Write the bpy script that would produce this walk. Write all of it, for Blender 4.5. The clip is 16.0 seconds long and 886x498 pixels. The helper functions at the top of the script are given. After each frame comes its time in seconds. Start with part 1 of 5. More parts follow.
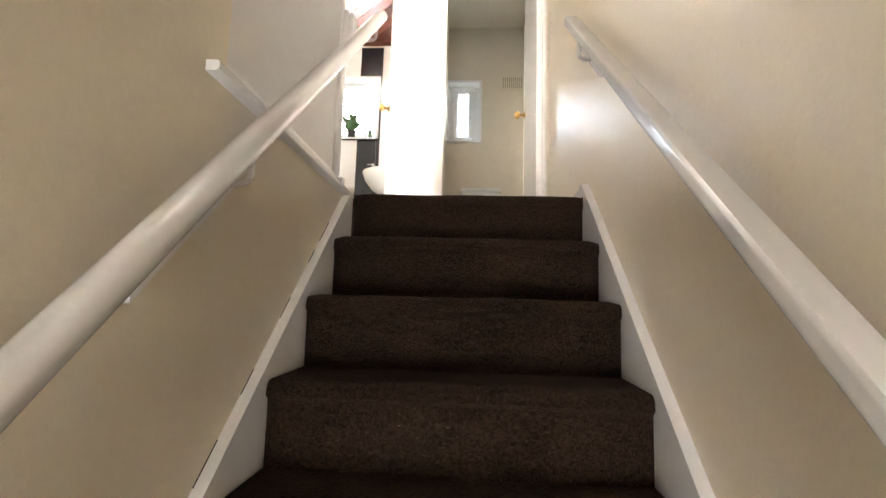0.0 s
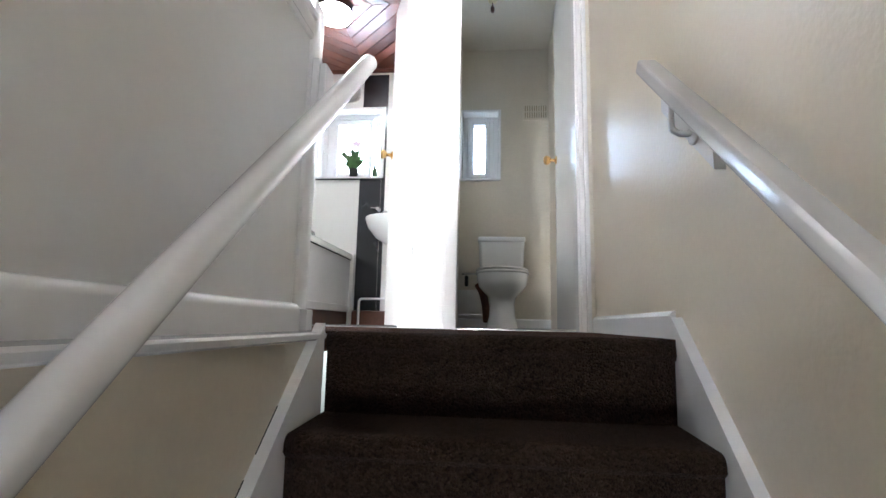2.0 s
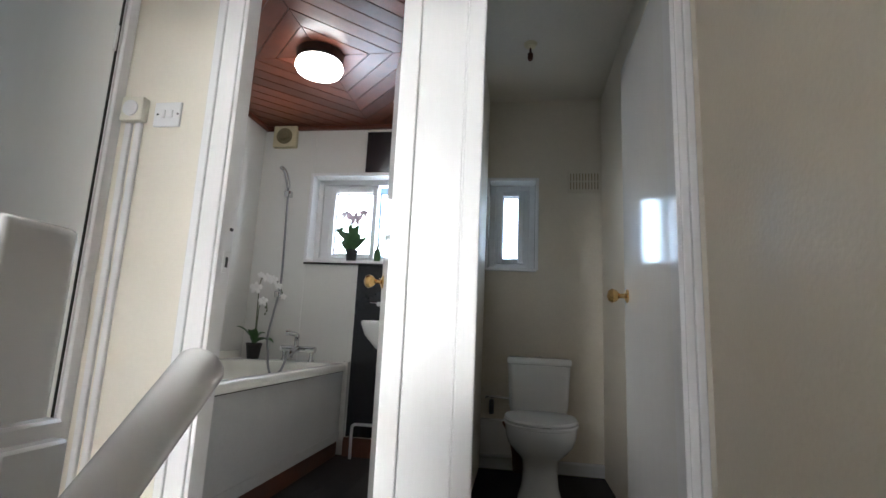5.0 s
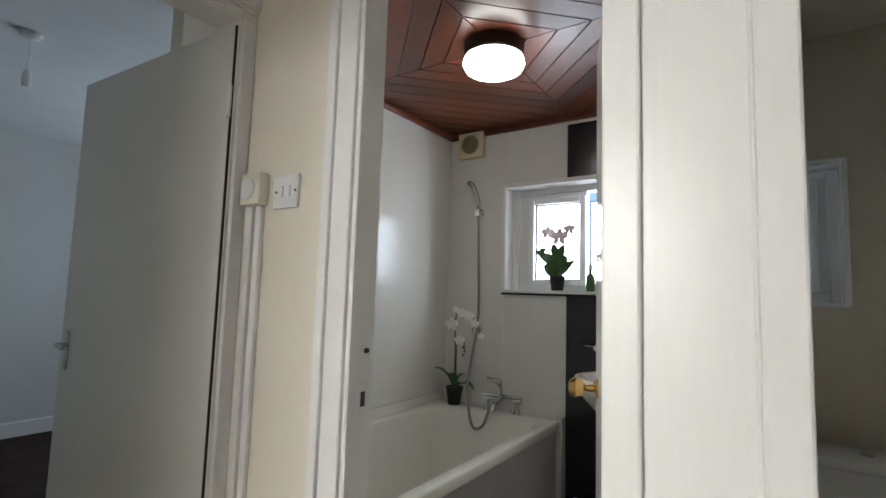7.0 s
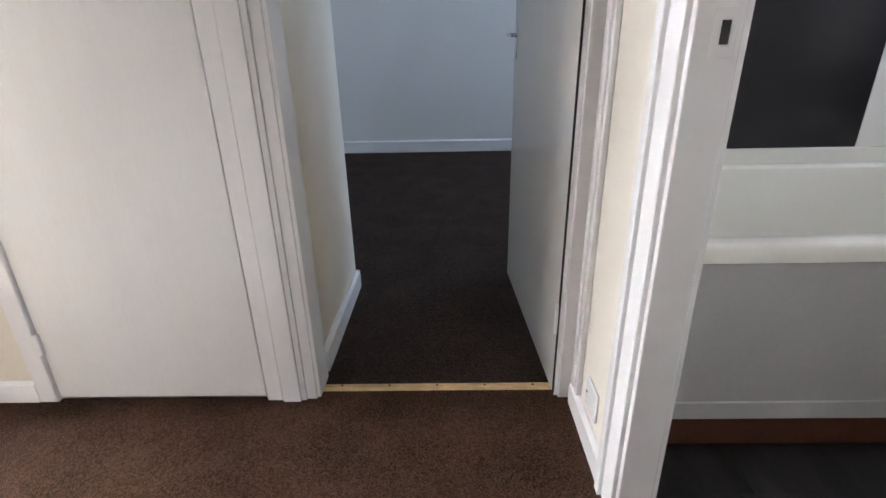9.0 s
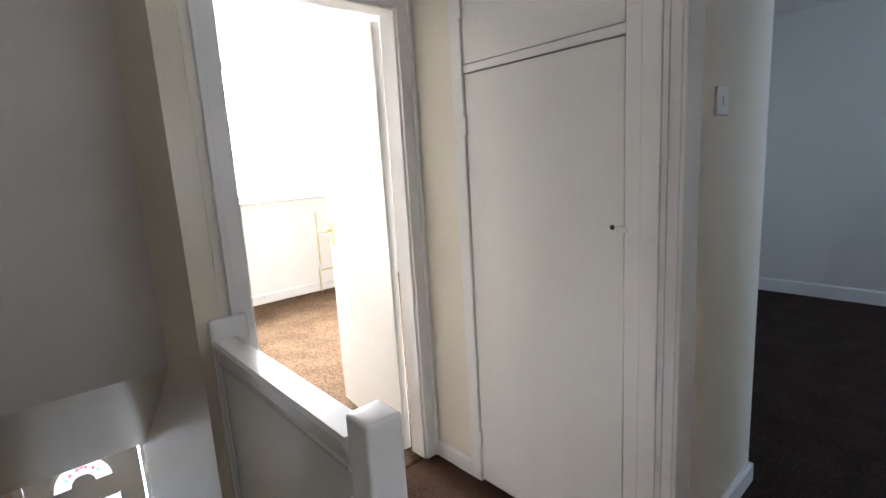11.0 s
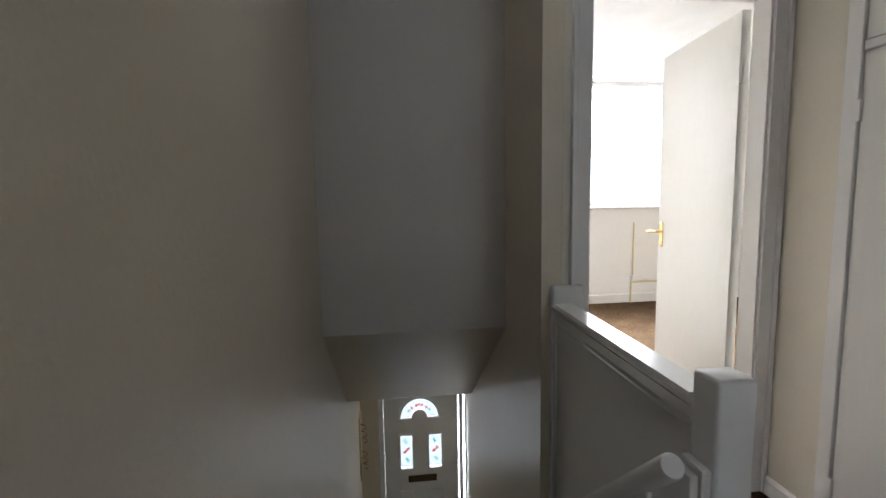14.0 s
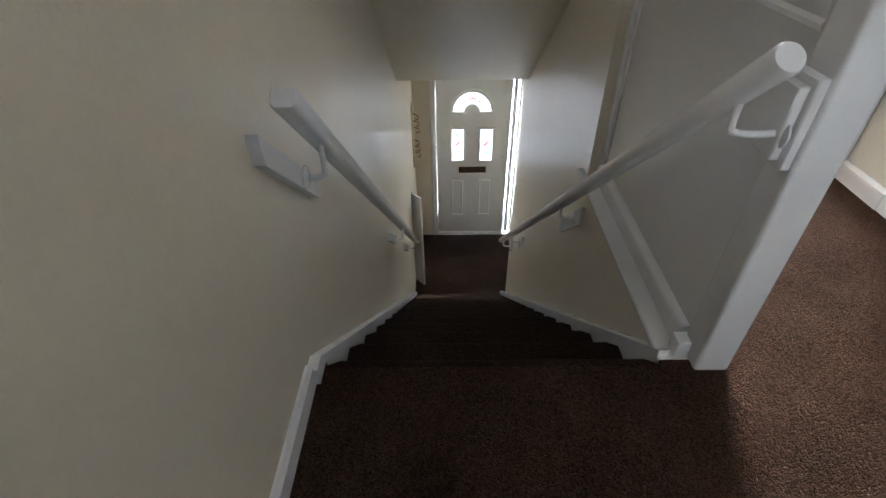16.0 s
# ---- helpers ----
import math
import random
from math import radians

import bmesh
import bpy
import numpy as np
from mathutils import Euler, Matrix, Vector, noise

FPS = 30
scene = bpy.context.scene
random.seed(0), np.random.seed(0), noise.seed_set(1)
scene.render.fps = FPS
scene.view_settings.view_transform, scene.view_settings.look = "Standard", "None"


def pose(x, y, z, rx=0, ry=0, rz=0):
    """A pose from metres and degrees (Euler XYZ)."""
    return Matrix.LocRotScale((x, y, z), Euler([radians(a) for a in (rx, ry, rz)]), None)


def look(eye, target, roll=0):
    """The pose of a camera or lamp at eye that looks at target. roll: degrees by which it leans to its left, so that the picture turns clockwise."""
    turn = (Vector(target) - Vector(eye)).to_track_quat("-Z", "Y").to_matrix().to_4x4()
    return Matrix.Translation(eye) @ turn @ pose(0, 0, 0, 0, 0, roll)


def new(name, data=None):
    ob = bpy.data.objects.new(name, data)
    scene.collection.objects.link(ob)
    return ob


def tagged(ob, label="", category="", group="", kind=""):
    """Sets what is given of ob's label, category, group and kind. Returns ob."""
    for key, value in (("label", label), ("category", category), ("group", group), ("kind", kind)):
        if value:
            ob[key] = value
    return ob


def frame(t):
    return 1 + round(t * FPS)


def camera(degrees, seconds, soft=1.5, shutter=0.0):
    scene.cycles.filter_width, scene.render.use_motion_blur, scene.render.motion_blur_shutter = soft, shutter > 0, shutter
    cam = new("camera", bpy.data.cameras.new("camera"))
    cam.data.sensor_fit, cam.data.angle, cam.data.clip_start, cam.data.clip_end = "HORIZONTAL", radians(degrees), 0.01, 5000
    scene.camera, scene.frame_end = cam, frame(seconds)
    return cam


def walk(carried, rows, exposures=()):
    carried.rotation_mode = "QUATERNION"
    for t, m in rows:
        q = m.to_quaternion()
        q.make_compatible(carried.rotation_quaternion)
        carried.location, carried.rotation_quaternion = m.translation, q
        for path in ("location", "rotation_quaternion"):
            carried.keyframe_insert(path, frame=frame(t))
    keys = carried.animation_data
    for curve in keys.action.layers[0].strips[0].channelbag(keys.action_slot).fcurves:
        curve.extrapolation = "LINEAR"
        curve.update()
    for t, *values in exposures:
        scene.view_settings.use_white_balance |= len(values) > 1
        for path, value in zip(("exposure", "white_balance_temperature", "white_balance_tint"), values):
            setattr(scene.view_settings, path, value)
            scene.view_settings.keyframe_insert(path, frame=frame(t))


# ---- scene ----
cam = camera(84.4, 16.0)
PATH = [
    (0, (0.447, -1.739, -0.437), (0.313, 0.239, -0.171), 1.7),
    (0.5, (0.393, -1.585, -0.335), (0.224, 0.389, -0.061), 1.7),
    (1, (0.377, -1.468, -0.211), (0.199, 0.504, 0.068), 1.7),
    (1.5, (0.402, -1.317, -0.07), (0.22, 0.654, 0.213), 1.4),
    (2, (0.398, -1.195, 0.025), (0.203, 0.772, 0.326), 1.3),
    (2.5, (0.371, -1.079, 0.158), (0.171, 0.886, 0.473), 1.4),
    (3, (0.4, -0.91, 0.247), (0.196, 1.054, 0.566), 1.6),
    (3.5, (0.388, -0.81, 0.381), (0.188, 1.153, 0.707), 1.5),
    (3.7, (0.374, -0.745, 0.407), (0.17, 1.215, 0.746), 1.7),
    (5.8, (0.355, -0.133, 1.089), (-0.193, 1.76, 1.425), 2.2),
    (6, (0.343, -0.062, 1.142), (-0.296, 1.802, 1.481), 1.9),
    (6.5, (0.286, 0.068, 1.257), (-0.593, 1.833, 1.584), 1.8),
    (7, (0.208, 0.209, 1.244), (-0.911, 1.857, 1.426), 1.8),
    (7.5, (0.193, 0.329, 1.138), (-1.191, 1.766, 1.003), 1.7),
    (8, (0.211, 0.462, 1.065), (-1.473, 1.456, 0.645), 0.6),
    (8.5, (0.212, 0.488, 1.037), (-1.592, 1.01, 0.355), 0.3),
    (9, (0.218, 0.642, 0.989), (-1.631, 0.606, 0.229), -1.2),
    (9.5, (0.286, 0.666, 1.018), (-1.459, 0.11, 0.215), -1.6),
    (9.7, (0.303, 0.667, 1.042), (-1.373, -0.071, 0.237), -1.7),
    (11.8, (0.413, 0.892, 1.58), (-0.647, -0.804, 1.53), -1.7),
    (12, (0.439, 0.909, 1.605), (-0.574, -0.815, 1.646), -1.5),
    (12.5, (0.503, 0.916, 1.611), (-0.407, -0.855, 1.8), -1.3),
    (13, (0.521, 0.902, 1.524), (-0.221, -0.942, 1.742), -1.1),
    (13.5, (0.524, 0.887, 1.387), (0.023, -1.048, 1.456), -0.8),
    (14, (0.542, 0.874, 1.264), (0.312, -1.099, 1.035), -1.0),
    (14.5, (0.547, 0.874, 1.155), (0.5, -1.06, 0.647), -1.3),
    (15, (0.54, 0.874, 1.057), (0.573, -0.956, 0.249), -1.5),
    (15.5, (0.535, 0.861, 0.996), (0.584, -0.819, -0.089), -1.2),
    (16, (0.521, 0.793, 0.991), (0.538, -0.765, -0.263), -0.9),
]
EXPOSURES = [
    (0.0, 3.1, 6650, 14), (0.5, 2.98, 6450, 15), (1.0, 2.87, 5850, 11), (1.5, 2.85, 5550, 10), (2.0, 2.72, 5450, 12), (3.0, 2.35, 5350, 14), (3.7, 1.88, 5450, 14),
    (5.8, 0.98, 5800, 9), (7.0, 0.72, 6000, 9), (8.0, 0.8, 5850, 13), (8.5, 1.0, 5750, 15), (9.0, 1.55, 5650, 15), (9.7, 1.55, 5650, 15),
    (11.8, 0.42, 5650, 10), (13.0, 0.25, 5500, 8), (14.0, 0.18, 5650, 11), (15.0, 0.25, 5550, 10), (15.5, 0.68, 5550, 10), (16.0, 1.4, 5500, 9),
]
walk(cam, [(t, look(eye, target, roll)) for t, eye, target, roll in PATH], EXPOSURES)

# ---- world and light ----
world = bpy.data.worlds.new("sky")
scene.world = world
world.use_nodes = True
wn = world.node_tree
sky = wn.nodes.new("ShaderNodeTexSky")
sky.sky_type, sky.sun_disc = "NISHITA", False
sky.sun_elevation, sky.sun_rotation = radians(39), radians(194)
wn.links.new(sky.outputs[0], wn.nodes["Background"].inputs[0])
wn.nodes["Background"].inputs[1].default_value = 0.1

sun = bpy.data.lights.new("sun", "SUN")
sun.energy, sun.angle, sun.color = 3.0, radians(1.5), (1.0, 0.95, 0.86)
new("sun", sun).matrix_world = look((0, 0, 20), (0.26, 1.0, 19.16))


def window_lamp(name, place, target, width, height, watts, colour):
    """Sky light standing in a window's opening."""
    lamp = bpy.data.lights.new(name, "AREA")
    lamp.shape, lamp.size, lamp.size_y, lamp.energy, lamp.color = "RECTANGLE", width, height, watts, colour
    ob = new(name, lamp)
    ob.matrix_world = look(place, target)
    return ob


window_lamp("daylight_bathroom", (-0.85, 3.06, 1.60), (-0.85, 0, 1.60), 0.62, 0.66, 11.5, (0.90, 0.95, 1.0))
window_lamp("daylight_wc", (0.30, 3.06, 1.56), (0.30, 0, 1.56), 0.34, 0.62, 3.2, (0.72, 0.86, 1.0))
window_lamp("daylight_front_bedroom", (-1.65, -5.6, 2.70), (-1.65, -3.0, 1.15), 3.0, 1.6, 700, (1.0, 0.93, 0.81))
window_lamp("daylight_back_bedroom", (-3.3, 3.06, 1.55), (-3.3, 0, 1.55), 1.6, 1.1, 14, (0.74, 0.86, 1.0))
window_lamp("daylight_front_door", (0.23, -4.08, -1.45), (0.23, 0, -1.45), 1.0, 1.9, 100, (1.0, 0.99, 0.97))

# ---- materials ----


def material(name, colour, rough, spread=0.06, scale=6.0, bump=0.1, grain=120.0, metal=0.0, coat=0.0, stain=None, stretch=(1, 1, 1), transmission=0.0, depth=0.002, boards=False):
    """A painted, woven or cast surface: two scales of tone, and fine relief."""
    m = bpy.data.materials.new(name)
    m.use_nodes = True
    n, link = m.node_tree.nodes, m.node_tree.links
    b = n["Principled BSDF"]
    geo = n.new("ShaderNodeNewGeometry")
    mapping = n.new("ShaderNodeMapping")
    mapping.inputs["Scale"].default_value = stretch
    link.new(geo.outputs["Position"], mapping.inputs["Vector"])
    big, fine = n.new("ShaderNodeTexNoise"), n.new("ShaderNodeTexNoise")
    big.inputs["Scale"].default_value, fine.inputs["Scale"].default_value = scale, grain
    big.inputs["Detail"].default_value, fine.inputs["Detail"].default_value = 4, 3
    for node in (big, fine):
        link.new(mapping.outputs[0], node.inputs["Vector"])
    mix = n.new("ShaderNodeMix")
    mix.data_type = "RGBA"
    dark = [c * (1 - spread) for c in colour] if stain is None else list(stain)
    light = [min(1, c * (1 + spread)) for c in colour]
    mix.inputs["A"].default_value, mix.inputs["B"].default_value = (*dark, 1), (*light, 1)
    blend = n.new("ShaderNodeMath")
    blend.operation = "MULTIPLY_ADD"
    blend.inputs[1].default_value = 0.35
    link.new(fine.outputs[0], blend.inputs[0])
    half = n.new("ShaderNodeMath")
    half.operation = "MULTIPLY"
    half.inputs[1].default_value = 0.65
    link.new(big.outputs[0], half.inputs[0])
    link.new(half.outputs[0], blend.inputs[2])
    ramp = n.new("ShaderNodeMapRange")
    ramp.inputs["From Min"].default_value, ramp.inputs["From Max"].default_value = 0.32, 0.68
    link.new(blend.outputs[0], ramp.inputs["Value"])
    link.new(ramp.outputs[0], mix.inputs["Factor"])
    link.new(mix.outputs["Result"], b.inputs["Base Color"])
    rr = n.new("ShaderNodeMapRange")
    rr.inputs["To Min"].default_value, rr.inputs["To Max"].default_value = max(0.02, rough * 0.85), min(1, rough * 1.15)
    link.new(big.outputs[0], rr.inputs["Value"])
    link.new(rr.outputs[0], b.inputs["Roughness"])
    b.inputs["Metallic"].default_value, b.inputs["Coat Weight"].default_value = metal, coat
    b.inputs["Coat Roughness"].default_value = 0.08
    b.inputs["Transmission Weight"].default_value = transmission
    if boards:
        tone = n.new("ShaderNodeMapRange")
        tone.inputs["To Min"].default_value, tone.inputs["To Max"].default_value = 0.62, 1.25
        link.new(geo.outputs["Random Per Island"], tone.inputs["Value"])
        tint = n.new("ShaderNodeVectorMath")
        tint.operation = "SCALE"
        link.new(mix.outputs["Result"], tint.inputs[0])
        link.new(tone.outputs[0], tint.inputs["Scale"])
        link.new(tint.outputs[0], b.inputs["Base Color"])
    if bump:
        bp = n.new("ShaderNodeBump")
        bp.inputs["Strength"].default_value, bp.inputs["Distance"].default_value = bump, depth
        link.new(fine.outputs[0], bp.inputs["Height"])
        link.new(bp.outputs[0], b.inputs["Normal"])
    return m


def carpet(name, colour, light, tuft=150.0):
    """Twist pile: tufts that catch the light over a darker ground, with faint trodden patches."""
    m = bpy.data.materials.new(name)
    m.use_nodes = True
    n, link = m.node_tree.nodes, m.node_tree.links
    b = n["Principled BSDF"]
    geo = n.new("ShaderNodeNewGeometry")
    tufts, fibre, patch = n.new("ShaderNodeTexVoronoi"), n.new("ShaderNodeTexNoise"), n.new("ShaderNodeTexNoise")
    tufts.inputs["Scale"].default_value, fibre.inputs["Scale"].default_value, patch.inputs["Scale"].default_value = tuft, 420, 5
    fibre.inputs["Detail"].default_value, patch.inputs["Detail"].default_value = 2, 5
    for node in (tufts, fibre, patch):
        link.new(geo.outputs["Position"], node.inputs["Vector"])
    tone = n.new("ShaderNodeMath")
    tone.operation = "MULTIPLY_ADD"
    tone.inputs[1].default_value = 0.55
    link.new(fibre.outputs[0], tone.inputs[0])
    scaled = n.new("ShaderNodeMath")
    scaled.operation = "MULTIPLY"
    scaled.inputs[1].default_value = 0.45
    link.new(patch.outputs[0], scaled.inputs[0])
    link.new(scaled.outputs[0], tone.inputs[2])
    sep = n.new("ShaderNodeSeparateColor")
    link.new(tufts.outputs["Color"], sep.inputs[0])
    both = n.new("ShaderNodeMath")
    both.operation = "MULTIPLY_ADD"
    both.inputs[1].default_value = 0.35
    link.new(sep.outputs[0], both.inputs[0])
    link.new(tone.outputs[0], both.inputs[2])
    ramp = n.new("ShaderNodeMapRange")
    ramp.inputs["From Min"].default_value, ramp.inputs["From Max"].default_value = 0.42, 0.92
    link.new(both.outputs[0], ramp.inputs["Value"])
    mix = n.new("ShaderNodeMix")
    mix.data_type = "RGBA"
    mix.inputs["A"].default_value, mix.inputs["B"].default_value = (*colour, 1), (*light, 1)
    link.new(ramp.outputs[0], mix.inputs["Factor"])
    link.new(mix.outputs["Result"], b.inputs["Base Color"])
    b.inputs["Roughness"].default_value = 1.0
    b.inputs["Specular IOR Level"].default_value = 0.1
    b.inputs["Sheen Weight"].default_value = 0.05
    b.inputs["Sheen Tint"].default_value = (0.75, 0.45, 0.28, 1)
    b.inputs["Sheen Roughness"].default_value = 0.6
    height = n.new("ShaderNodeMath")
    height.operation = "SUBTRACT"
    link.new(fibre.outputs[0], height.inputs[0])
    link.new(tufts.outputs["Distance"], height.inputs[1])
    bp = n.new("ShaderNodeBump")
    bp.inputs["Strength"].default_value, bp.inputs["Distance"].default_value = 1.0, 0.010
    link.new(height.outputs[0], bp.inputs["Height"])
    link.new(bp.outputs[0], b.inputs["Normal"])
    return m


def glow(name, colour, strength):
    m = bpy.data.materials.new(name)
    m.use_nodes = True
    b = m.node_tree.nodes["Principled BSDF"]
    b.inputs["Base Color"].default_value = (0.9, 0.9, 0.9, 1)
    b.inputs["Emission Color"].default_value, b.inputs["Emission Strength"].default_value = (*colour, 1), strength
    return m


CREAM = material("cream_silk_paint", (0.73, 0.655, 0.52), 0.325, 0.04, 2.2, 0.3, 75, depth=0.004)
CREAM_MATT = material("cream_matt_paint", (0.75, 0.70, 0.60), 0.55, 0.03, 2.0, 0.15, 70)
# lighter copy of the off-white paint, lifted to imitate window glare
BRIGHT_WALL = material("glare_white_wall_paint", (0.86, 0.85, 0.83), 0.5, 0.02, 2.0, 0.1, 60)
WHITE_WALL = material("off_white_wall_paint", (0.72, 0.71, 0.68), 0.5, 0.03, 2.0, 0.15, 60)
# darker and warmer than the off-white wall paint
END_WALL = material("warm_grey_wall_paint", (0.64, 0.60, 0.55), 0.5, 0.04, 1.7, 0.15, 60)
# even tan cream for the toilet room
TAN_PAINT = material("tan_cream_paint", (0.66, 0.60, 0.49), 0.5, 0.06, 1.6, 0.15, 70)
GLOSS = material("white_gloss_paint", (0.82, 0.81, 0.80), 0.18, 0.02, 5.0, 0.03, 38, depth=0.0015)
GLOSS_BRUSHED = material("brushed_white_gloss_paint", (0.80, 0.79, 0.765), 0.21, 0.03, 3.0, 0.12, 60, stretch=(2, 2, 0.15), depth=0.0012)
DOOR_GLOSS = material("rippled_door_gloss", (0.79, 0.775, 0.74), 0.09, 0.025, 3.0, 0.12, 34, stretch=(1, 1, 0.3), depth=0.0012)
POST_PAINT = material("dulled_white_gloss_paint", (0.80, 0.79, 0.77), 0.36, 0.03, 3.0, 0.12, 60, stretch=(2, 2, 0.15), depth=0.0012)
CEILING = material("stippled_ceiling_paint", (0.74, 0.73, 0.71), 0.8, 0.05, 5.0, 0.4, 48, depth=0.003)
CARPET = carpet("brown_twist_pile_carpet", (0.026, 0.0130, 0.0078), (0.128, 0.068, 0.043), 250.0)
CARPET.node_tree.nodes["Principled BSDF"].inputs["Sheen Weight"].default_value = 0.0
# the landing's carpet again, its colour darkened to imitate the dim stairwell
STAIR_CARPET = carpet("shaded_brown_stair_carpet", (0.0085, 0.0052, 0.0036), (0.060, 0.035, 0.023), 190.0)
NAVY_CARPET = carpet("charcoal_brown_bedroom_carpet", (0.020, 0.014, 0.013), (0.080, 0.056, 0.048))
TAN_CARPET = carpet("tan_bedroom_carpet", (0.055, 0.034, 0.019), (0.24, 0.155, 0.09), 110.0)
VINYL = material("dark_grey_vinyl", (0.022, 0.020, 0.019), 0.55, 0.55, 3.5, 0.25, 90, stretch=(1, 4, 1))
VINYL.node_tree.nodes["Principled BSDF"].inputs["Specular IOR Level"].default_value = 0.12
MAHOGANY = material("varnished_mahogany", (0.150, 0.040, 0.018), 0.36, 0.25, 14.0, 0.15, 90, coat=0.12, boards=True)
DARKWOOD = material("dark_stained_wood", (0.10, 0.035, 0.018), 0.5, 0.4, 8.0, 0.2, 80)
BARE_WOOD = material("bare_pine", (0.55, 0.39, 0.20), 0.7, 0.3, 20.0, 0.4, 120, stretch=(4, 1, 4))
PANEL_WHITE = material("white_wet_wall_panel", (0.74, 0.73, 0.69), 0.20, 0.02, 2.0, 0.03, 40)
PANEL_BLACK = material("black_wet_wall_panel", (0.012, 0.012, 0.016), 0.20, 0.1, 4.0, 0.0, 60)
ACRYLIC = material("white_bath_acrylic", (0.80, 0.79, 0.72), 0.16, 0.02, 2.0, 0.0)
PORCELAIN = material("white_porcelain", (0.80, 0.80, 0.78), 0.10, 0.015, 2.0, 0.0)
UPVC = material("white_upvc", (0.80, 0.80, 0.80), 0.31, 0.02, 3.0, 0.0)
PLASTIC = material("ivory_plastic", (0.76, 0.73, 0.63), 0.4, 0.04, 6.0, 0.02)
AGED = material("yellowed_plastic", (0.68, 0.60, 0.38), 0.45, 0.06, 8.0, 0.02)
GRILLE = material("brown_grille_plastic", (0.30, 0.24, 0.13), 0.45, 0.1, 12.0, 0.02)
CHROME = material("chrome", (0.62, 0.62, 0.63), 0.09, 0.02, 8.0, 0.0, metal=1.0)
BRASS = material("worn_brass", (0.72, 0.47, 0.18), 0.25, 0.2, 20.0, 0.05, metal=1.0)
# greyer and darker than the bath acrylic
BATH_PANEL = material("grey_bath_panel", (0.52, 0.52, 0.515), 0.4, 0.06, 4.0, 0.1, 60)
LETTERBOX = material("tarnished_brass", (0.10, 0.07, 0.04), 0.4, 0.2, 20.0, 0.1, 80, metal=0.8)
HOSE = material("brushed_steel_hose", (0.30, 0.30, 0.31), 0.38, 0.1, 200.0, 0.6, 400, metal=1.0)
BLACK = material("black_plastic", (0.012, 0.012, 0.012), 0.4, 0.2, 9.0, 0.05)
# near-black for shade painted into gaps; also colours the caulk cracks
SHADOW_GAP = material("gap_shade_and_crack_dark", (0.02, 0.018, 0.016), 0.9, 0.3, 9.0, 0.0)
LEAF = material("orchid_leaf", (0.045, 0.115, 0.030), 0.35, 0.4, 25.0, 0.2, 90)
STEM = material("plant_stem", (0.06, 0.085, 0.03), 0.5, 0.3, 30.0, 0.1)
PETAL = material("white_petal", (0.86, 0.85, 0.82), 0.55, 0.03, 40.0, 0.1)
PINK = material("pale_pink_petal", (0.78, 0.63, 0.68), 0.6, 0.12, 30.0, 0.1)
DAYLIGHT = glow("hazy_daylight", (0.96, 0.98, 1.0), 5.0)
BULB = glow("lit_opal_diffuser", (1.0, 0.93, 0.82), 9.0)
LED = glow("lit_lamp_bulb", (1.0, 0.95, 0.90), 31.0)
RED_GLASS = material("red_stained_glass", (0.60, 0.10, 0.10), 0.2, 0.1, 9.0, 0.0, transmission=1.0)
BLUE_GLASS = material("turquoise_stained_glass", (0.16, 0.48, 0.55), 0.2, 0.1, 9.0, 0.0, transmission=1.0)
OBSCURE = material("obscured_glass", (0.95, 0.97, 0.97), 0.25, 0.01, 9.0, 0.35, 140, transmission=1.0)
DOOR_GLASS = material("leaded_door_glass", (0.055, 0.060, 0.062), 0.25, 0.01, 9.0, 0.35, 140, transmission=1.0)
CLEAR = material("clear_glass", (0.97, 0.98, 0.98), 0.02, 0.01, 9.0, 0.0, transmission=1.0)
RUST = material("rusted_wire", (0.28, 0.12, 0.05), 0.6, 0.4, 40.0, 0.2, metal=0.6)

# ---- mesh helpers ----


def box(bm, x0, x1, y0, y1, z0, z1, bevel=0.0, segments=1):
    """An axis-aligned block, with eased edges if asked for, added to bm."""
    x0, x1, y0, y1, z0, z1 = min(x0, x1), max(x0, x1), min(y0, y1), max(y0, y1), min(z0, z1), max(z0, z1)
    v = [bm.verts.new((x, y, z)) for z in (z0, z1) for x, y in ((x0, y0), (x1, y0), (x1, y1), (x0, y1))]
    faces = [(3, 2, 1, 0), (4, 5, 6, 7), (0, 1, 5, 4), (1, 2, 6, 5), (2, 3, 7, 6), (3, 0, 4, 7)]
    made = [bm.faces.new([v[i] for i in f]) for f in faces]
    if bevel:
        edges = list({e for f in made for e in f.edges})
        bmesh.ops.bevel(bm, geom=edges, offset=bevel, segments=segments, profile=0.5, affect="EDGES")
    return bm


def prism(bm, outline, axis, a, b):
    """A polygon given in the two other axes, drawn out along axis from a to b."""
    def at(p, w):
        q = list(p)
        q.insert("xyz".index(axis), w)
        return bm.verts.new(q)
    lo, hi = [at(p, a) for p in outline], [at(p, b) for p in outline]
    n = len(outline)
    bm.faces.new(lo), bm.faces.new(hi[::-1])
    for i in range(n):
        bm.faces.new((lo[i], hi[i], hi[(i + 1) % n], lo[(i + 1) % n]))
    bmesh.ops.recalc_face_normals(bm, faces=bm.faces)
    return bm


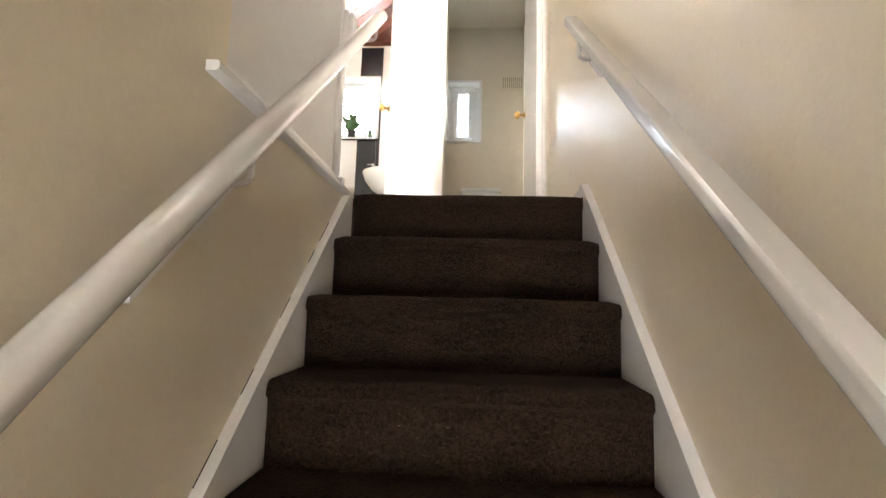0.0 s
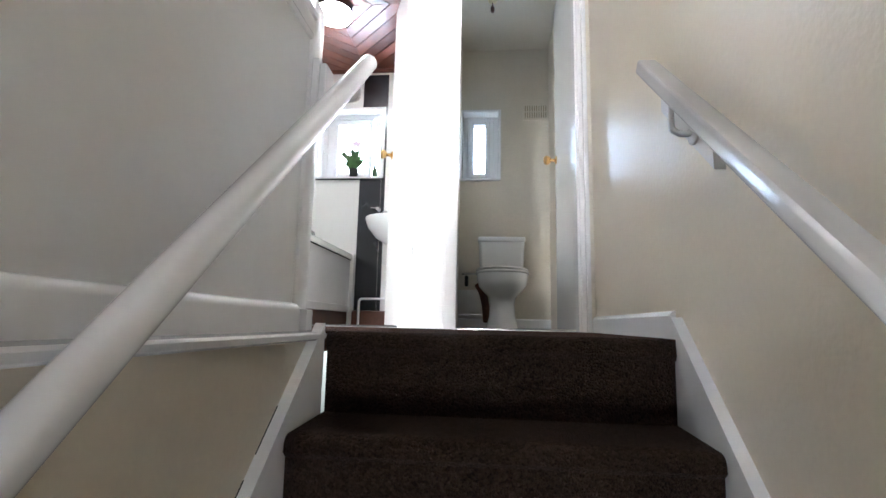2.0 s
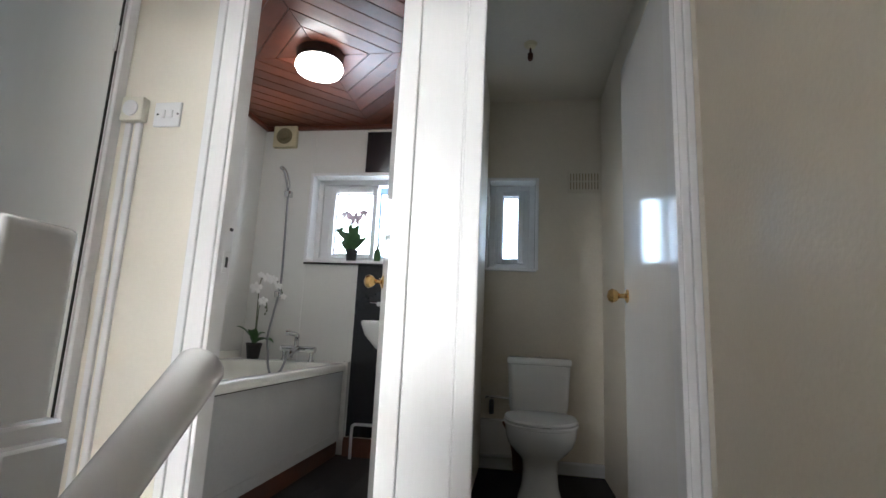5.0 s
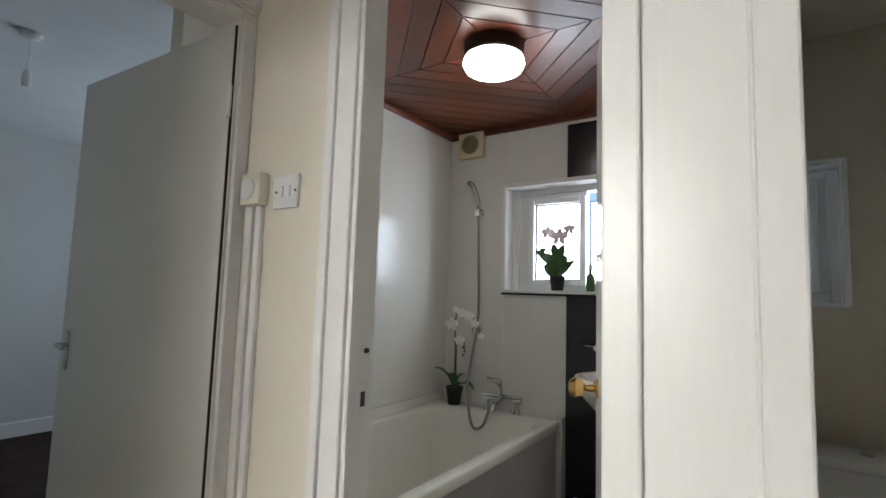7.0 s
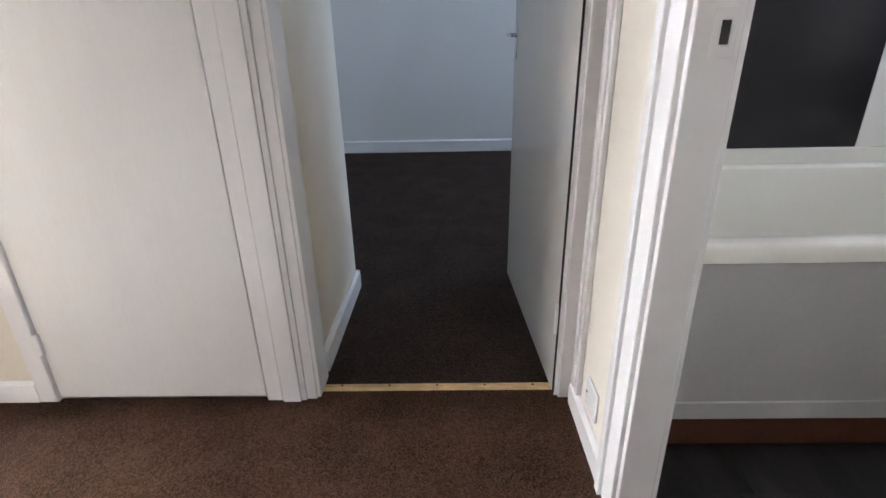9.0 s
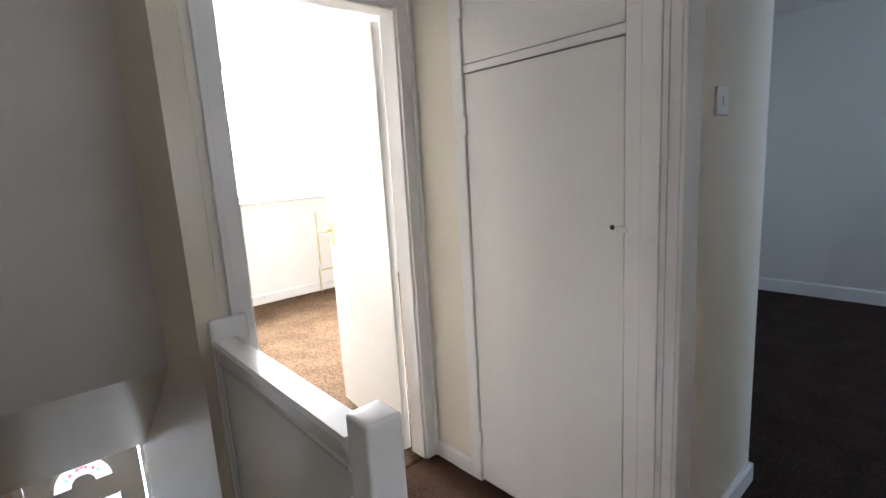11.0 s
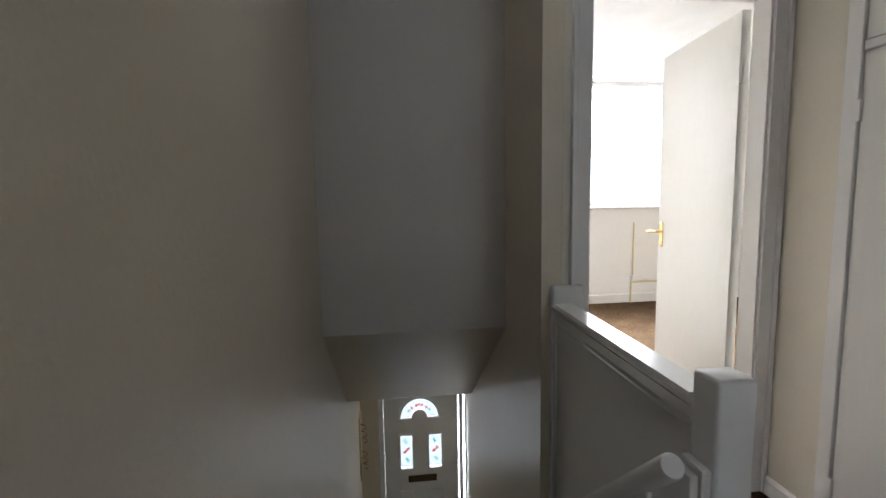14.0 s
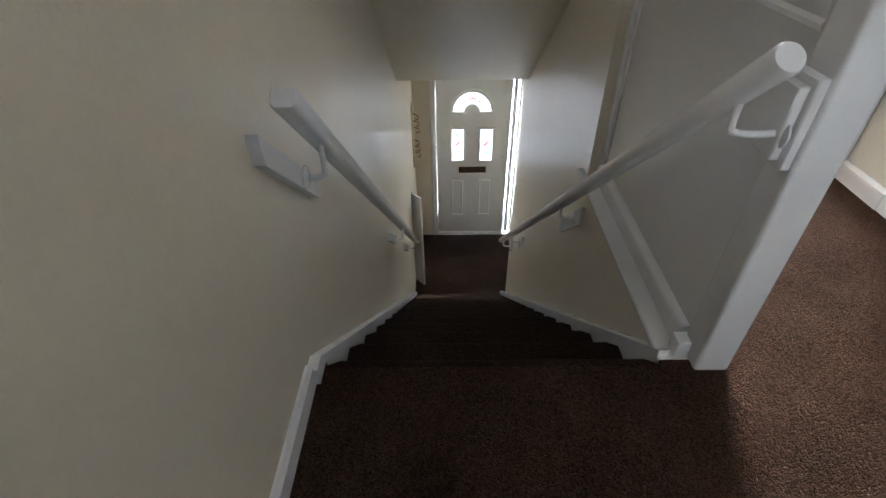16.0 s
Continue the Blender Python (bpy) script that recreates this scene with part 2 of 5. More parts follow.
def lathe(bm, profile, centre, steps=24, axis=(0, 0, 1)):
    """A turned shape: rows of (radius, height) about an axis through centre."""
    turn = Vector((0, 0, 1)).rotation_difference(Vector(axis)).to_matrix()
    rings = []
    for r, h in profile:
        rings.append([bm.verts.new(Vector(centre) + turn @ Vector((r * math.cos(6.28318 * i / steps), r * math.sin(6.28318 * i / steps), h))) for i in range(steps)])
    for a, b in zip(rings, rings[1:]):
        for i in range(steps):
            bm.faces.new((a[i], a[(i + 1) % steps], b[(i + 1) % steps], b[i]))
    bm.faces.new(rings[0][::-1]), bm.faces.new(rings[-1])
    bmesh.ops.recalc_face_normals(bm, faces=bm.faces)
    return bm


def tube(bm, points, radius, steps=12):
    """A round bar or pipe along a line of points."""
    pts = [Vector(p) for p in points]
    rings = []
    for i, p in enumerate(pts):
        way = (pts[min(i + 1, len(pts) - 1)] - pts[max(i - 1, 0)]).normalized()
        side = way.cross(Vector((0.31, 0.22, 0.92)) if abs(way.z) < 0.9 else Vector((1, 0, 0))).normalized()
        up = side.cross(way)
        rings.append([bm.verts.new(p + radius * (math.cos(6.28318 * k / steps) * side + math.sin(6.28318 * k / steps) * up)) for k in range(steps)])
    for a, b in zip(rings, rings[1:]):
        for k in range(steps):
            bm.faces.new((a[k], a[(k + 1) % steps], b[(k + 1) % steps], b[k]))
    bm.faces.new(rings[0][::-1]), bm.faces.new(rings[-1])
    bmesh.ops.recalc_face_normals(bm, faces=bm.faces)
    return bm


def curve_through(points, n=8):
    """A smooth line through the given points."""
    p = [Vector(q) for q in points]
    p = [2 * p[0] - p[1]] + p + [2 * p[-1] - p[-2]]
    out = []
    for i in range(1, len(p) - 2):
        for k in range(n):
            t = k / n
            out.append(0.5 * (2 * p[i] + (p[i + 1] - p[i - 1]) * t + (2 * p[i - 1] - 5 * p[i] + 4 * p[i + 1] - p[i + 2]) * t**2 + (3 * p[i] - p[i - 1] - 3 * p[i + 1] + p[i + 2]) * t**3))
    return out + [p[-2]]


def mesh_object(name, bm, mat, smooth=False):
    data = bpy.data.meshes.new(name)
    bm.to_mesh(data)
    bm.free()
    data.materials.append(mat)
    if smooth:
        data.polygons.foreach_set("use_smooth", [True] * len(data.polygons))
        data.set_sharp_from_angle(angle=radians(38))
    return new(name, data)


def part(name, bm, mat, parent, label="", smooth=True):
    ob = mesh_object(name, bm, mat, smooth)
    ob.parent = parent
    ob.matrix_parent_inverse = parent.matrix_basis.inverted()
    return tagged(ob, label)


def thing(name, place, label, category, group=""):
    ob = new(name)
    ob.location = place
    ob.empty_display_size = 0.1
    return tagged(ob, label, category, group)


def setting(name, bm, mat, label, category, smooth=False):
    return tagged(mesh_object(name, bm, mat, smooth), label, category, kind="structure")


def bm_box(*args):
    return box(bmesh.new(), *args)


def wall_mesh(along, a0, a1, z0, z1, t0, t1, holes=()):
    """A wall along x or y from a0 to a1, between t0 and t1 across, with openings (a, a, z, z) through it."""
    us = sorted({a0, a1, *(u for h in holes for u in h[:2])})
    zs = sorted({z0, z1, *(z for h in holes for z in h[2:])})
    bm = bmesh.new()
    solid = lambda i, j: 0 <= i < len(us) - 1 and 0 <= j < len(zs) - 1 and not any(
        h[0] <= (us[i] + us[i + 1]) / 2 <= h[1] and h[2] <= (zs[j] + zs[j + 1]) / 2 <= h[3] for h in holes)
    cache = {}

    def v(u, t, z):
        p = (u, t, z) if along == "x" else (t, u, z)
        if p not in cache:
            cache[p] = bm.verts.new(p)
        return cache[p]

    for i in range(len(us) - 1):
        for j in range(len(zs) - 1):
            if not solid(i, j):
                continue
            a, b, c, d = us[i], us[i + 1], zs[j], zs[j + 1]
            quads = [[(a, t0, c), (b, t0, c), (b, t0, d), (a, t0, d)], [(a, t1, c), (b, t1, c), (b, t1, d), (a, t1, d)]]
            if not solid(i - 1, j):
                quads.append([(a, t0, c), (a, t1, c), (a, t1, d), (a, t0, d)])
            if not solid(i + 1, j):
                quads.append([(b, t0, c), (b, t1, c), (b, t1, d), (b, t0, d)])
            if not solid(i, j - 1):
                quads.append([(a, t0, c), (b, t0, c), (b, t1, c), (a, t1, c)])
            if not solid(i, j + 1):
                quads.append([(a, t0, d), (b, t0, d), (b, t1, d), (a, t1, d)])
            for q in quads:
                bm.faces.new([v(*p) for p in q])
    bmesh.ops.recalc_face_normals(bm, faces=bm.faces)
    return bm


def casing(bm, along, a0, a1, top, face, out, width=0.07):
    """Moulded architrave round a doorway on the plane at face, standing out towards out (+1 or -1)."""
    for w0, w1, d in ((0.0, 0.052, 0.015), (0.052, width, 0.024)):
        def piece(u0, u1, z0, z1):
            if along == "x":
                box(bm, u0, u1, face, face + out * d, z0, z1, 0.0015)
            else:
                box(bm, face, face + out * d, u0, u1, z0, z1, 0.0015)
        piece(a0 - w1, a0 - w0, 0, top + w1)
        piece(a1 + w0, a1 + w1, 0, top + w1)
        piece(a0 - w0, a1 + w0, top + w0, top + w1)


def skirting(name, along, a0, a1, face, out, base=0.0, height=0.075, mat=None):
    bm = bmesh.new()
    if along == "x":
        prism(bm, [(face, base), (face + out * 0.016, base), (face + out * 0.016, base + height - 0.012), (face + out * 0.006, base + height), (face, base + height)], "x", a0, a1)
    else:
        prism(bm, [(face, base), (face + out * 0.016, base), (face + out * 0.016, base + height - 0.012), (face + out * 0.006, base + height), (face, base + height)], "y", a0, a1)
    return setting(name, bm, mat or GLOSS, "white gloss painted skirting board along the wall", "skirting")


# ---- plan ----
XR, XL = 0.855, -0.035          # faces of the stair's two walls
LX, FY, BY = -1.0, -0.887, 1.0  # landing: cupboard side, front bedroom side, bathroom side
BACK = 2.865                  # inner face of the outer back wall
TOP, LOW, HALL_TOP = 2.44, -2.535, -0.18
RISE, GOING, STEPS = 0.195, 0.221, 13
DOOR_Y = -3.86                # inner face of the front wall downstairs
END_Y = -1.442                # wall that closes the stairwell upstairs
BATH_L, WC_L = -1.55, 0.13

# ---- structure: walls ----
setting("wall_stair_outer", wall_mesh("y", -4.0, 2.95, -2.75, 2.6, XR, XR + 0.1, [(1.068, BACK + 0.03, -0.03, TOP + 0.03)]), CREAM, "cream silk painted plaster wall beside the stairs", "wall")
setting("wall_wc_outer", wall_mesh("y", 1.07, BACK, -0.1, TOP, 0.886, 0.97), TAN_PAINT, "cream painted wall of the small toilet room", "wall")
setting("wall_stair_inner", wall_mesh("y", -2.62, 0.0, LOW - 0.2, -0.022, XL - 0.19, XL), CREAM, "cream silk painted plaster wall under the landing panel", "wall")
setting("wall_stairwell_upper", wall_mesh("y", -2.9, FY - 0.003, -0.022, TOP, XL - 0.10, XL), CREAM, "cream painted return wall above the stairs", "wall")
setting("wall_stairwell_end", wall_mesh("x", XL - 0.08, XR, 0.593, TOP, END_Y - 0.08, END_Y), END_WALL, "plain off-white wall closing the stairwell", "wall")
bm = prism(bmesh.new(), [(END_Y - 0.08, 0.593), (END_Y, 0.593), (-2.465, HALL_TOP), (-4.0, HALL_TOP), (-4.0, HALL_TOP + 0.1), (-2.52, HALL_TOP + 0.1)], "x", -0.32, XR - 0.002)
setting("ceiling_stair_slope", bm, CREAM, "cream painted sloping ceiling over the lower stairs", "ceiling")
setting("wall_front_bedroom", wall_mesh("x", -4.95, XL - 0.08, -0.1, TOP, FY - 0.09, FY, [(-0.935, -0.205, -0.1, 2.0)]), CREAM_MATT, "cream painted wall with the front bedroom doorway", "wall")
setting("wall_cupboard", wall_mesh("y", FY, BY, -0.1, TOP, LX - 0.10, LX - 0.002, [(-0.575, 0.07, 0.0, 2.41), (0.215, 0.965, -0.1, 2.0)]), CREAM_MATT, "cream painted landing wall with cupboard and bedroom doorway", "wall")
setting("wall_bathroom", wall_mesh("x", LX - 0.10, XR, -0.1, TOP, BY, BY + 0.07, [(-0.585, 0.03, -0.1, 1.985), (0.20, 0.80, -0.1, 1.985)]), CREAM_MATT, "cream painted wall with bathroom and toilet doorways", "wall")
setting("wall_back", wall_mesh("x", -5.0, 0.09, -0.1, 2.6, BACK, BACK + 0.22, [(-1.14, -0.56, 1.274, 1.905), (-4.1, -2.5, 1.0, 2.1)]), CREAM_MATT, "painted outer wall with the small back windows", "wall")
setting("wall_back_toilet", wall_mesh("x", 0.09, 1.0, -0.1, 2.6, BACK, BACK + 0.22, [(0.14, 0.46, 1.248, 1.86)]), TAN_PAINT, "tan cream back wall of the toilet room", "wall")
setting("wall_bathroom_side", wall_mesh("y", BY + 0.07, BACK, -0.1, TOP, BATH_L - 0.08, BATH_L - 0.006), CREAM_MATT, "wall between bathroom and bedroom", "wall")
setting("wall_bathroom_partition", wall_mesh("y", BY + 0.07, BACK, -0.1, TOP, 0.05, WC_L), CREAM_MATT, "cream painted partition between bathroom and toilet", "wall")
setting("wall_bedroom_passage", wall_mesh("y", FY, 0.215, -0.1, TOP, -1.745, -1.665), CREAM_MATT, "cupboard side wall in the back bedroom", "wall")
setting("wall_passage_side", wall_mesh("x", -1.665, LX - 0.10, -0.1, TOP, 0.135, 0.215), CREAM, "cream painted wall inside the bedroom doorway", "wall")
setting("wall_bedroom_far", wall_mesh("y", FY, BACK, -0.1, TOP, -4.95, -4.85), WHITE_WALL, "off-white far wall of the back bedroom", "wall")
setting("wall_front", wall_mesh("x", -4.6, 1.0, -0.1, 2.6, -4.50, -4.28, [(-2.6, -0.45, 1.08, 2.43)]), BRIGHT_WALL, "off-white front wall with the bedroom window", "wall")
setting("wall_front_bedroom_side", wall_mesh("y", -4.28, FY - 0.09, -0.1, TOP, -4.6, -4.5), BRIGHT_WALL, "off-white side wall of the front bedroom", "wall")
setting("wall_front_bedroom_stair_side", wall_mesh("y", -4.28, END_Y - 0.08, 0.0, TOP, XL - 0.15, XL - 0.08), BRIGHT_WALL, "off-white wall of the front bedroom beside the stairwell", "wall")
setting("wall_hall_front", wall_mesh("x", -0.4, 1.0, -2.75, 0.0, DOOR_Y - 0.1, DOOR_Y, [(-0.205, 0.675, LOW, -0.48)]), CREAM, "cream painted wall round the front door", "wall")

# ---- floors and ceilings ----
EDGE = BY + 0.035
bm = prism(bmesh.new(), [(LX - 0.03, FY), (-0.10, FY), (-0.10, 0.012), (-0.008, 0.012), (-0.008, 0.0302), (0.828, 0.0302), (0.828, 0.012), (XR, 0.012), (XR, EDGE), (LX - 0.03, EDGE)], "z", -0.05, 0.0)
setting("floor_landing", bm, CARPET, "brown twist pile carpet on the landing", "carpet")
setting("floor_bedroom", bm_box(-4.85, LX - 0.045, FY, BACK, -0.05, -0.004), NAVY_CARPET, "dark charcoal carpet in the back bedroom", "carpet")
setting("floor_front_bedroom", bm_box(-4.5, XL - 0.15, -4.28, FY - 0.03, -0.06, -0.006), TAN_CARPET, "tan carpet in the bright front bedroom", "carpet")
setting("floor_hall", bm_box(-0.3, XR, DOOR_Y, -GOING * (STEPS - 1) + 0.05, LOW - 0.06, LOW), STAIR_CARPET, "brown carpet in the entrance hall, coloured darker for shade", "carpet")
bm = bmesh.new()
box(bm, -4.9, LX, FY - 0.09, BACK, TOP, TOP + 0.08)
box(bm, LX, 1.0, END_Y - 0.08, BY + 0.07, TOP, TOP + 0.08)
box(bm, LX, 0.05, BY + 0.07, BACK, TOP, TOP + 0.08)
box(bm, -4.6, LX, -4.4, FY - 0.09, TOP, TOP + 0.08)
box(bm, LX, 1.0, -4.4, END_Y - 0.08, TOP, TOP + 0.08)
setting("ceiling_toilet", bm_box(0.05, 1.0, BY + 0.07, BACK, TOP, TOP + 0.08), TAN_PAINT, "tan cream ceiling of the toilet room", "ceiling")
setting("ceiling", bm, CEILING, "white stippled plaster ceiling", "ceiling")


def vinyl_floor(name, x0, x1, y0, y1):
    """Sheet floor with planks in low relief."""
    base = setting(name, bm_box(x0, x1, y0, y1, -0.05, -0.006), VINYL, "dark grey vinyl plank floor", "floor")
    x, k = x0, 0
    while x < x1 - 0.01:
        xe = min(x + 0.152, x1)
        y = y0 - 0.3 * (k % 3)
        while y < y1:
            a, b = max(y, y0), min(y + 0.92, y1)
            if b - a > 0.03:
                part("plank", bm_box(x + 0.0006, xe - 0.0006, a + 0.0006, b - 0.0006, -0.005, -0.001), VINYL, base, smooth=False)
            y += 0.92
        x, k = xe, k + 1


# ---- bathroom ceiling of boards laid in diamonds ----
bm = bmesh.new()
bx0, bx1, by0, by1 = BATH_L, 0.05, BY + 0.07, BACK
cx, cy, board = -0.738, 1.955, 0.135
CZ = 2.285


def cut(poly, a, b, c):
    """The part of a flat polygon where a x + b y <= c."""
    out = []
    for (x0, y0), (x1, y1) in zip(poly, poly[1:] + poly[:1]):
        d0, d1 = a * x0 + b * y0 - c, a * x1 + b * y1 - c
        if d0 <= 0:
            out.append((x0, y0))
        if d0 * d1 < 0:
            t = d0 / (d0 - d1)
            out.append((x0 + t * (x1 - x0), y0 + t * (y1 - y0)))
    return out


for sx, sy in ((1, 1), (1, -1), (-1, 1), (-1, -1)):
    wide, deep = (bx1 - cx if sx > 0 else cx - bx0), (by1 - cy if sy > 0 else cy - by0)
    gap = 0.0018
    for k in range(int((wide + deep) / board) + 1):
        shape = [(gap, gap), (wide, gap), (wide, deep), (gap, deep)]
        shape = cut(cut(shape, -1, -1, -(k * board + 0.0045)), 1, 1, (k + 1) * board - 0.0045)
        if len(shape) > 2:
            plan_ = [(cx + sx * x, cy + sy * y) for x, y in shape]
            lo, hi = [bm.verts.new((*p, CZ)) for p in plan_], [bm.verts.new((*p, CZ + 0.012)) for p in plan_]
            bm.faces.new(lo), bm.faces.new(hi[::-1])
            for q in range(len(lo)):
                bm.faces.new((lo[q], hi[q], hi[(q + 1) % len(lo)], lo[(q + 1) % len(lo)]))
bmesh.ops.recalc_face_normals(bm, faces=bm.faces)
box(bm, bx0, bx1, by0, by1, CZ + 0.009, CZ + 0.03)
for piece in ((bx0, bx1, by1 - 0.03, by1), (bx0, bx1, by0, by0 + 0.03), (bx0, bx0 + 0.03, by0, by1), (bx1 - 0.03, bx1, by0, by1)):
    box(bm, *piece, CZ - 0.035, CZ - 0.001, 0.006)
setting("ceiling_bathroom", bm, MAHOGANY, "varnished mahogany boards laid in diamonds round the light", "ceiling")

# ---- doorways: linings and architraves ----


def doorway(name, along, a0, a1, t0, t1, faces, label, head=1.985):
    """Lining with stops in an opening from a0 to a1, and a moulded casing on each face given as (plane, out)."""
    bm = bmesh.new()
    lining = 0.018
    for u0, u1, z0, z1 in ((a0, a0 + lining, 0, head), (a1 - lining, a1, 0, head), (a0 + lining, a1 - lining, head - lining, head)):
        box(bm, *((u0, u1, t0, t1) if along == "x" else (t0, t1, u0, u1)), z0, z1, 0.002)
    for plane, out in faces:
        casing(bm, along, a0 + 0.008, a1 - 0.008, head - 0.008, plane, out)
    return setting(name, bm, GLOSS, label, "door frame")


doorway("door_frame_bedroom", "y", 0.215, 0.965, LX - 0.102, LX + 0.002, [(LX - 0.102, -1)], "white gloss door frame of the back bedroom", 2.0)
bm = bmesh.new()
for w0, w1, d in ((0.0, 0.030, 0.010), (0.030, 0.046, 0.017), (0.046, 0.10, 0.024)):
    box(bm, LX, LX + d, 0.223 - w1, 0.223 - w0, 0, 1.99 + w1 * 0.75, 0.002)
    box(bm, LX, LX + d, 0.223 - w0, BY, 1.99 + w0 * 0.75, 1.99 + w1 * 0.75, 0.002)
box(bm, LX, LX + 0.014, 0.957, BY - 0.001, 0, 1.99, 0.003)
setting("door_frame_bedroom_casing", bm, GLOSS, "moulded white gloss architrave beside the cupboard", "door frame")
doorway("door_frame_front_bedroom", "x", -0.935, -0.205, FY - 0.092, FY + 0.002, [(FY, 1)], "white gloss door frame of the front bedroom", 2.0)
doorway("door_frame_bathroom", "x", -0.585, 0.03, BY - 0.002, BY + 0.072, [(BY + 0.072, 1)], "white gloss door frame of the bathroom")
doorway("door_frame_toilet", "x", 0.20, 0.80, BY - 0.002, BY + 0.072, [(BY + 0.072, 1)], "white gloss door frame of the toilet room")
bm = bmesh.new()
for w0, w1, d in ((0.0, 0.058, 0.013), (0.058, 0.085, 0.022)):
    box(bm, -0.579 - w1, -0.579 - w0, BY, BY - d, 0, 1.977 + w1, 0.002)
    box(bm, -0.579 - w0, 0.79, BY, BY - d, 1.977 + w0, 1.977 + w1, 0.002)
setting("door_frame_bathroom_casing", bm, GLOSS, "moulded white gloss architrave round the bathroom doorway", "door frame")
bm = bmesh.new()
for w0, w1, d in ((0.0, 0.022, 0.012), (0.022, 0.042, 0.022)):
    box(bm, 0.793 + w0, 0.793 + w1, BY, BY - d, 0, 1.977, 0.003)
setting("door_frame_toilet_casing", bm, GLOSS, "narrow white gloss architrave against the stair wall", "door frame")
# the broad post between the two doorways
bm = bmesh.new()
box(bm, -0.016, 0.043, BY, BY - 0.020, 0, 1.977, 0.005, 2)
box(bm, 0.043, 0.192, BY, BY - 0.008, 0.03, 1.977, 0.001)
box(bm, 0.043, 0.192, BY, BY - 0.013, 0.0, 0.03, 0.003)
box(bm, 0.192, 0.247, BY, BY - 0.020, 0, 1.977, 0.005, 2)
box(bm, 0.185, 0.193, BY, BY - 0.013, 0.03, 1.977, 0.003)
setting("door_post", bm, POST_PAINT, "broad white gloss post between bathroom and toilet doorways", "door frame")

skirting("baseboard_landing_stair_side", "y", 0.075, BY - 0.002, XR, -1, 0, 0.068)
skirting("baseboard_bathroom_wall", "x", LX + 0.03, -0.657, BY, -1, 0, 0.075)
skirting("baseboard_cupboard_wall", "y", FY + 0.02, -0.636, LX, 1, 0, 0.075)
skirting("baseboard_passage", "x", -1.745, LX - 0.13, 0.215, 1, 0, 0.085)
skirting("baseboard_passage_end", "y", FY, 0.231, -1.745, -1, 0, 0.085)
skirting("baseboard_bedroom_far", "y", FY, BACK, -4.85, 1, 0, 0.12)
skirting("baseboard_front_bedroom", "x", -4.5, XL - 0.15, -4.28, 1, 0, 0.1)
skirting("baseboard_toilet_back", "x", WC_L, 0.886, BACK, -1, 0, 0.075)

# ---- stairs ----
stairs = tagged(new("stairs"), "straight flight of stairs in brown fitted carpet, coloured darker for shade", "stairs", kind="structure")
for k in range(STEPS):
    nose_y, nose_z = -GOING * k, -RISE * k
    bm = bmesh.new()
    r = 0.022
    outline = [(nose_y + 0.012, nose_z - RISE - 0.005), (nose_y + 0.010, nose_z - 0.05), (nose_y - 0.004, nose_z - 0.038)]
    for j in range(7):
        a = math.pi * (1.08 - 0.58 * j / 6)
        outline.append((nose_y + r * 0.9 + r * math.cos(a), nose_z - r + r * math.sin(a)))
    depth = GOING + 0.02 if k else 0.03
    outline += [(nose_y + depth, nose_z), (nose_y + depth, nose_z - RISE - 0.005)]
    n = 26
    rings = []
    for i in range(n + 1):
        x = -0.008 + 0.836 * i / n
        wob = 0.0045 * noise.noise((x * 5, k * 3.1, 0.3))
        edge = 0.010 if i in (0, n) else 0.0
        rings.append([bm.verts.new((x, y + (wob if 0 < m < 10 else 0) + (edge if m < 10 else 0), z + (wob * 0.8 - edge * 0.6 if 2 < m < 10 else 0))) for m, (y, z) in enumerate(outline)])
    for a, b in zip(rings, rings[1:]):
        for m in range(len(outline) - 1):
            bm.faces.new((a[m], b[m], b[m + 1], a[m + 1]))
    bm.faces.new(rings[0]), bm.faces.new(rings[-1][::-1])
    bmesh.ops.recalc_face_normals(bm, faces=bm.faces)
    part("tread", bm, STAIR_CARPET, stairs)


def string_board(name, x0, x1, top_y):
    """Sloping board along the wall beside the treads."""
    slope = RISE / GOING
    z = lambda y: 0.052 + slope * (min(y, 0.035) - 0.035)
    low = -GOING * (STEPS - 1) - 0.12
    crown = [(top_y, z(top_y)), (0.035, z(0.035))] if top_y > 0.035 else [(top_y, z(top_y))]
    bm = prism(bmesh.new(), [(top_y, z(top_y) - 0.42), *crown, (low, max(z(low), LOW + 0.075)), (low, LOW - 0.05), (low + 0.3, LOW - 0.05)], "x", x0, x1)
    return setting(name, bm, GLOSS, "chipped white gloss stair string along the wall", "stair string")


string_board("stair_string_outer", 0.829, XR, 0.078)
string_board("stair_string_inner", XL, -0.009, -0.002)
for x, side_name in ((XL + 0.0012, "inner"),):
    bm = bmesh.new()
    for k in range(16):
        y = -0.12 - 0.16 * k - 0.09 * random.random()
        length = 0.03 + 0.07 * random.random()
        z = lambda q: 0.0535 + RISE / GOING * (q - 0.035)
        prism(bm, [(y, z(y)), (y, z(y) + 0.0014), (y - length, z(y - length) + 0.0010), (y - length, z(y - length))], "x", x - 0.0012, x + 0.0012)
    setting("string_crack_" + side_name, bm, SHADOW_GAP, "dark broken caulk line above the stair string", "trim")
skirting("baseboard_hall", "y", DOOR_Y, -2.62, -0.215, 1, LOW, 0.075)

# ---- landing panel, newel and rails ----
panel = thing("landing_balustrade", (-0.11, -0.45, 0), "solid white gloss balustrade panel with moulded edges beside the stairs", "balustrade")
part("board", bm_box(-0.135, -0.086, FY, -0.033, -0.06, 0.815), GLOSS, panel)
bm = bmesh.new()
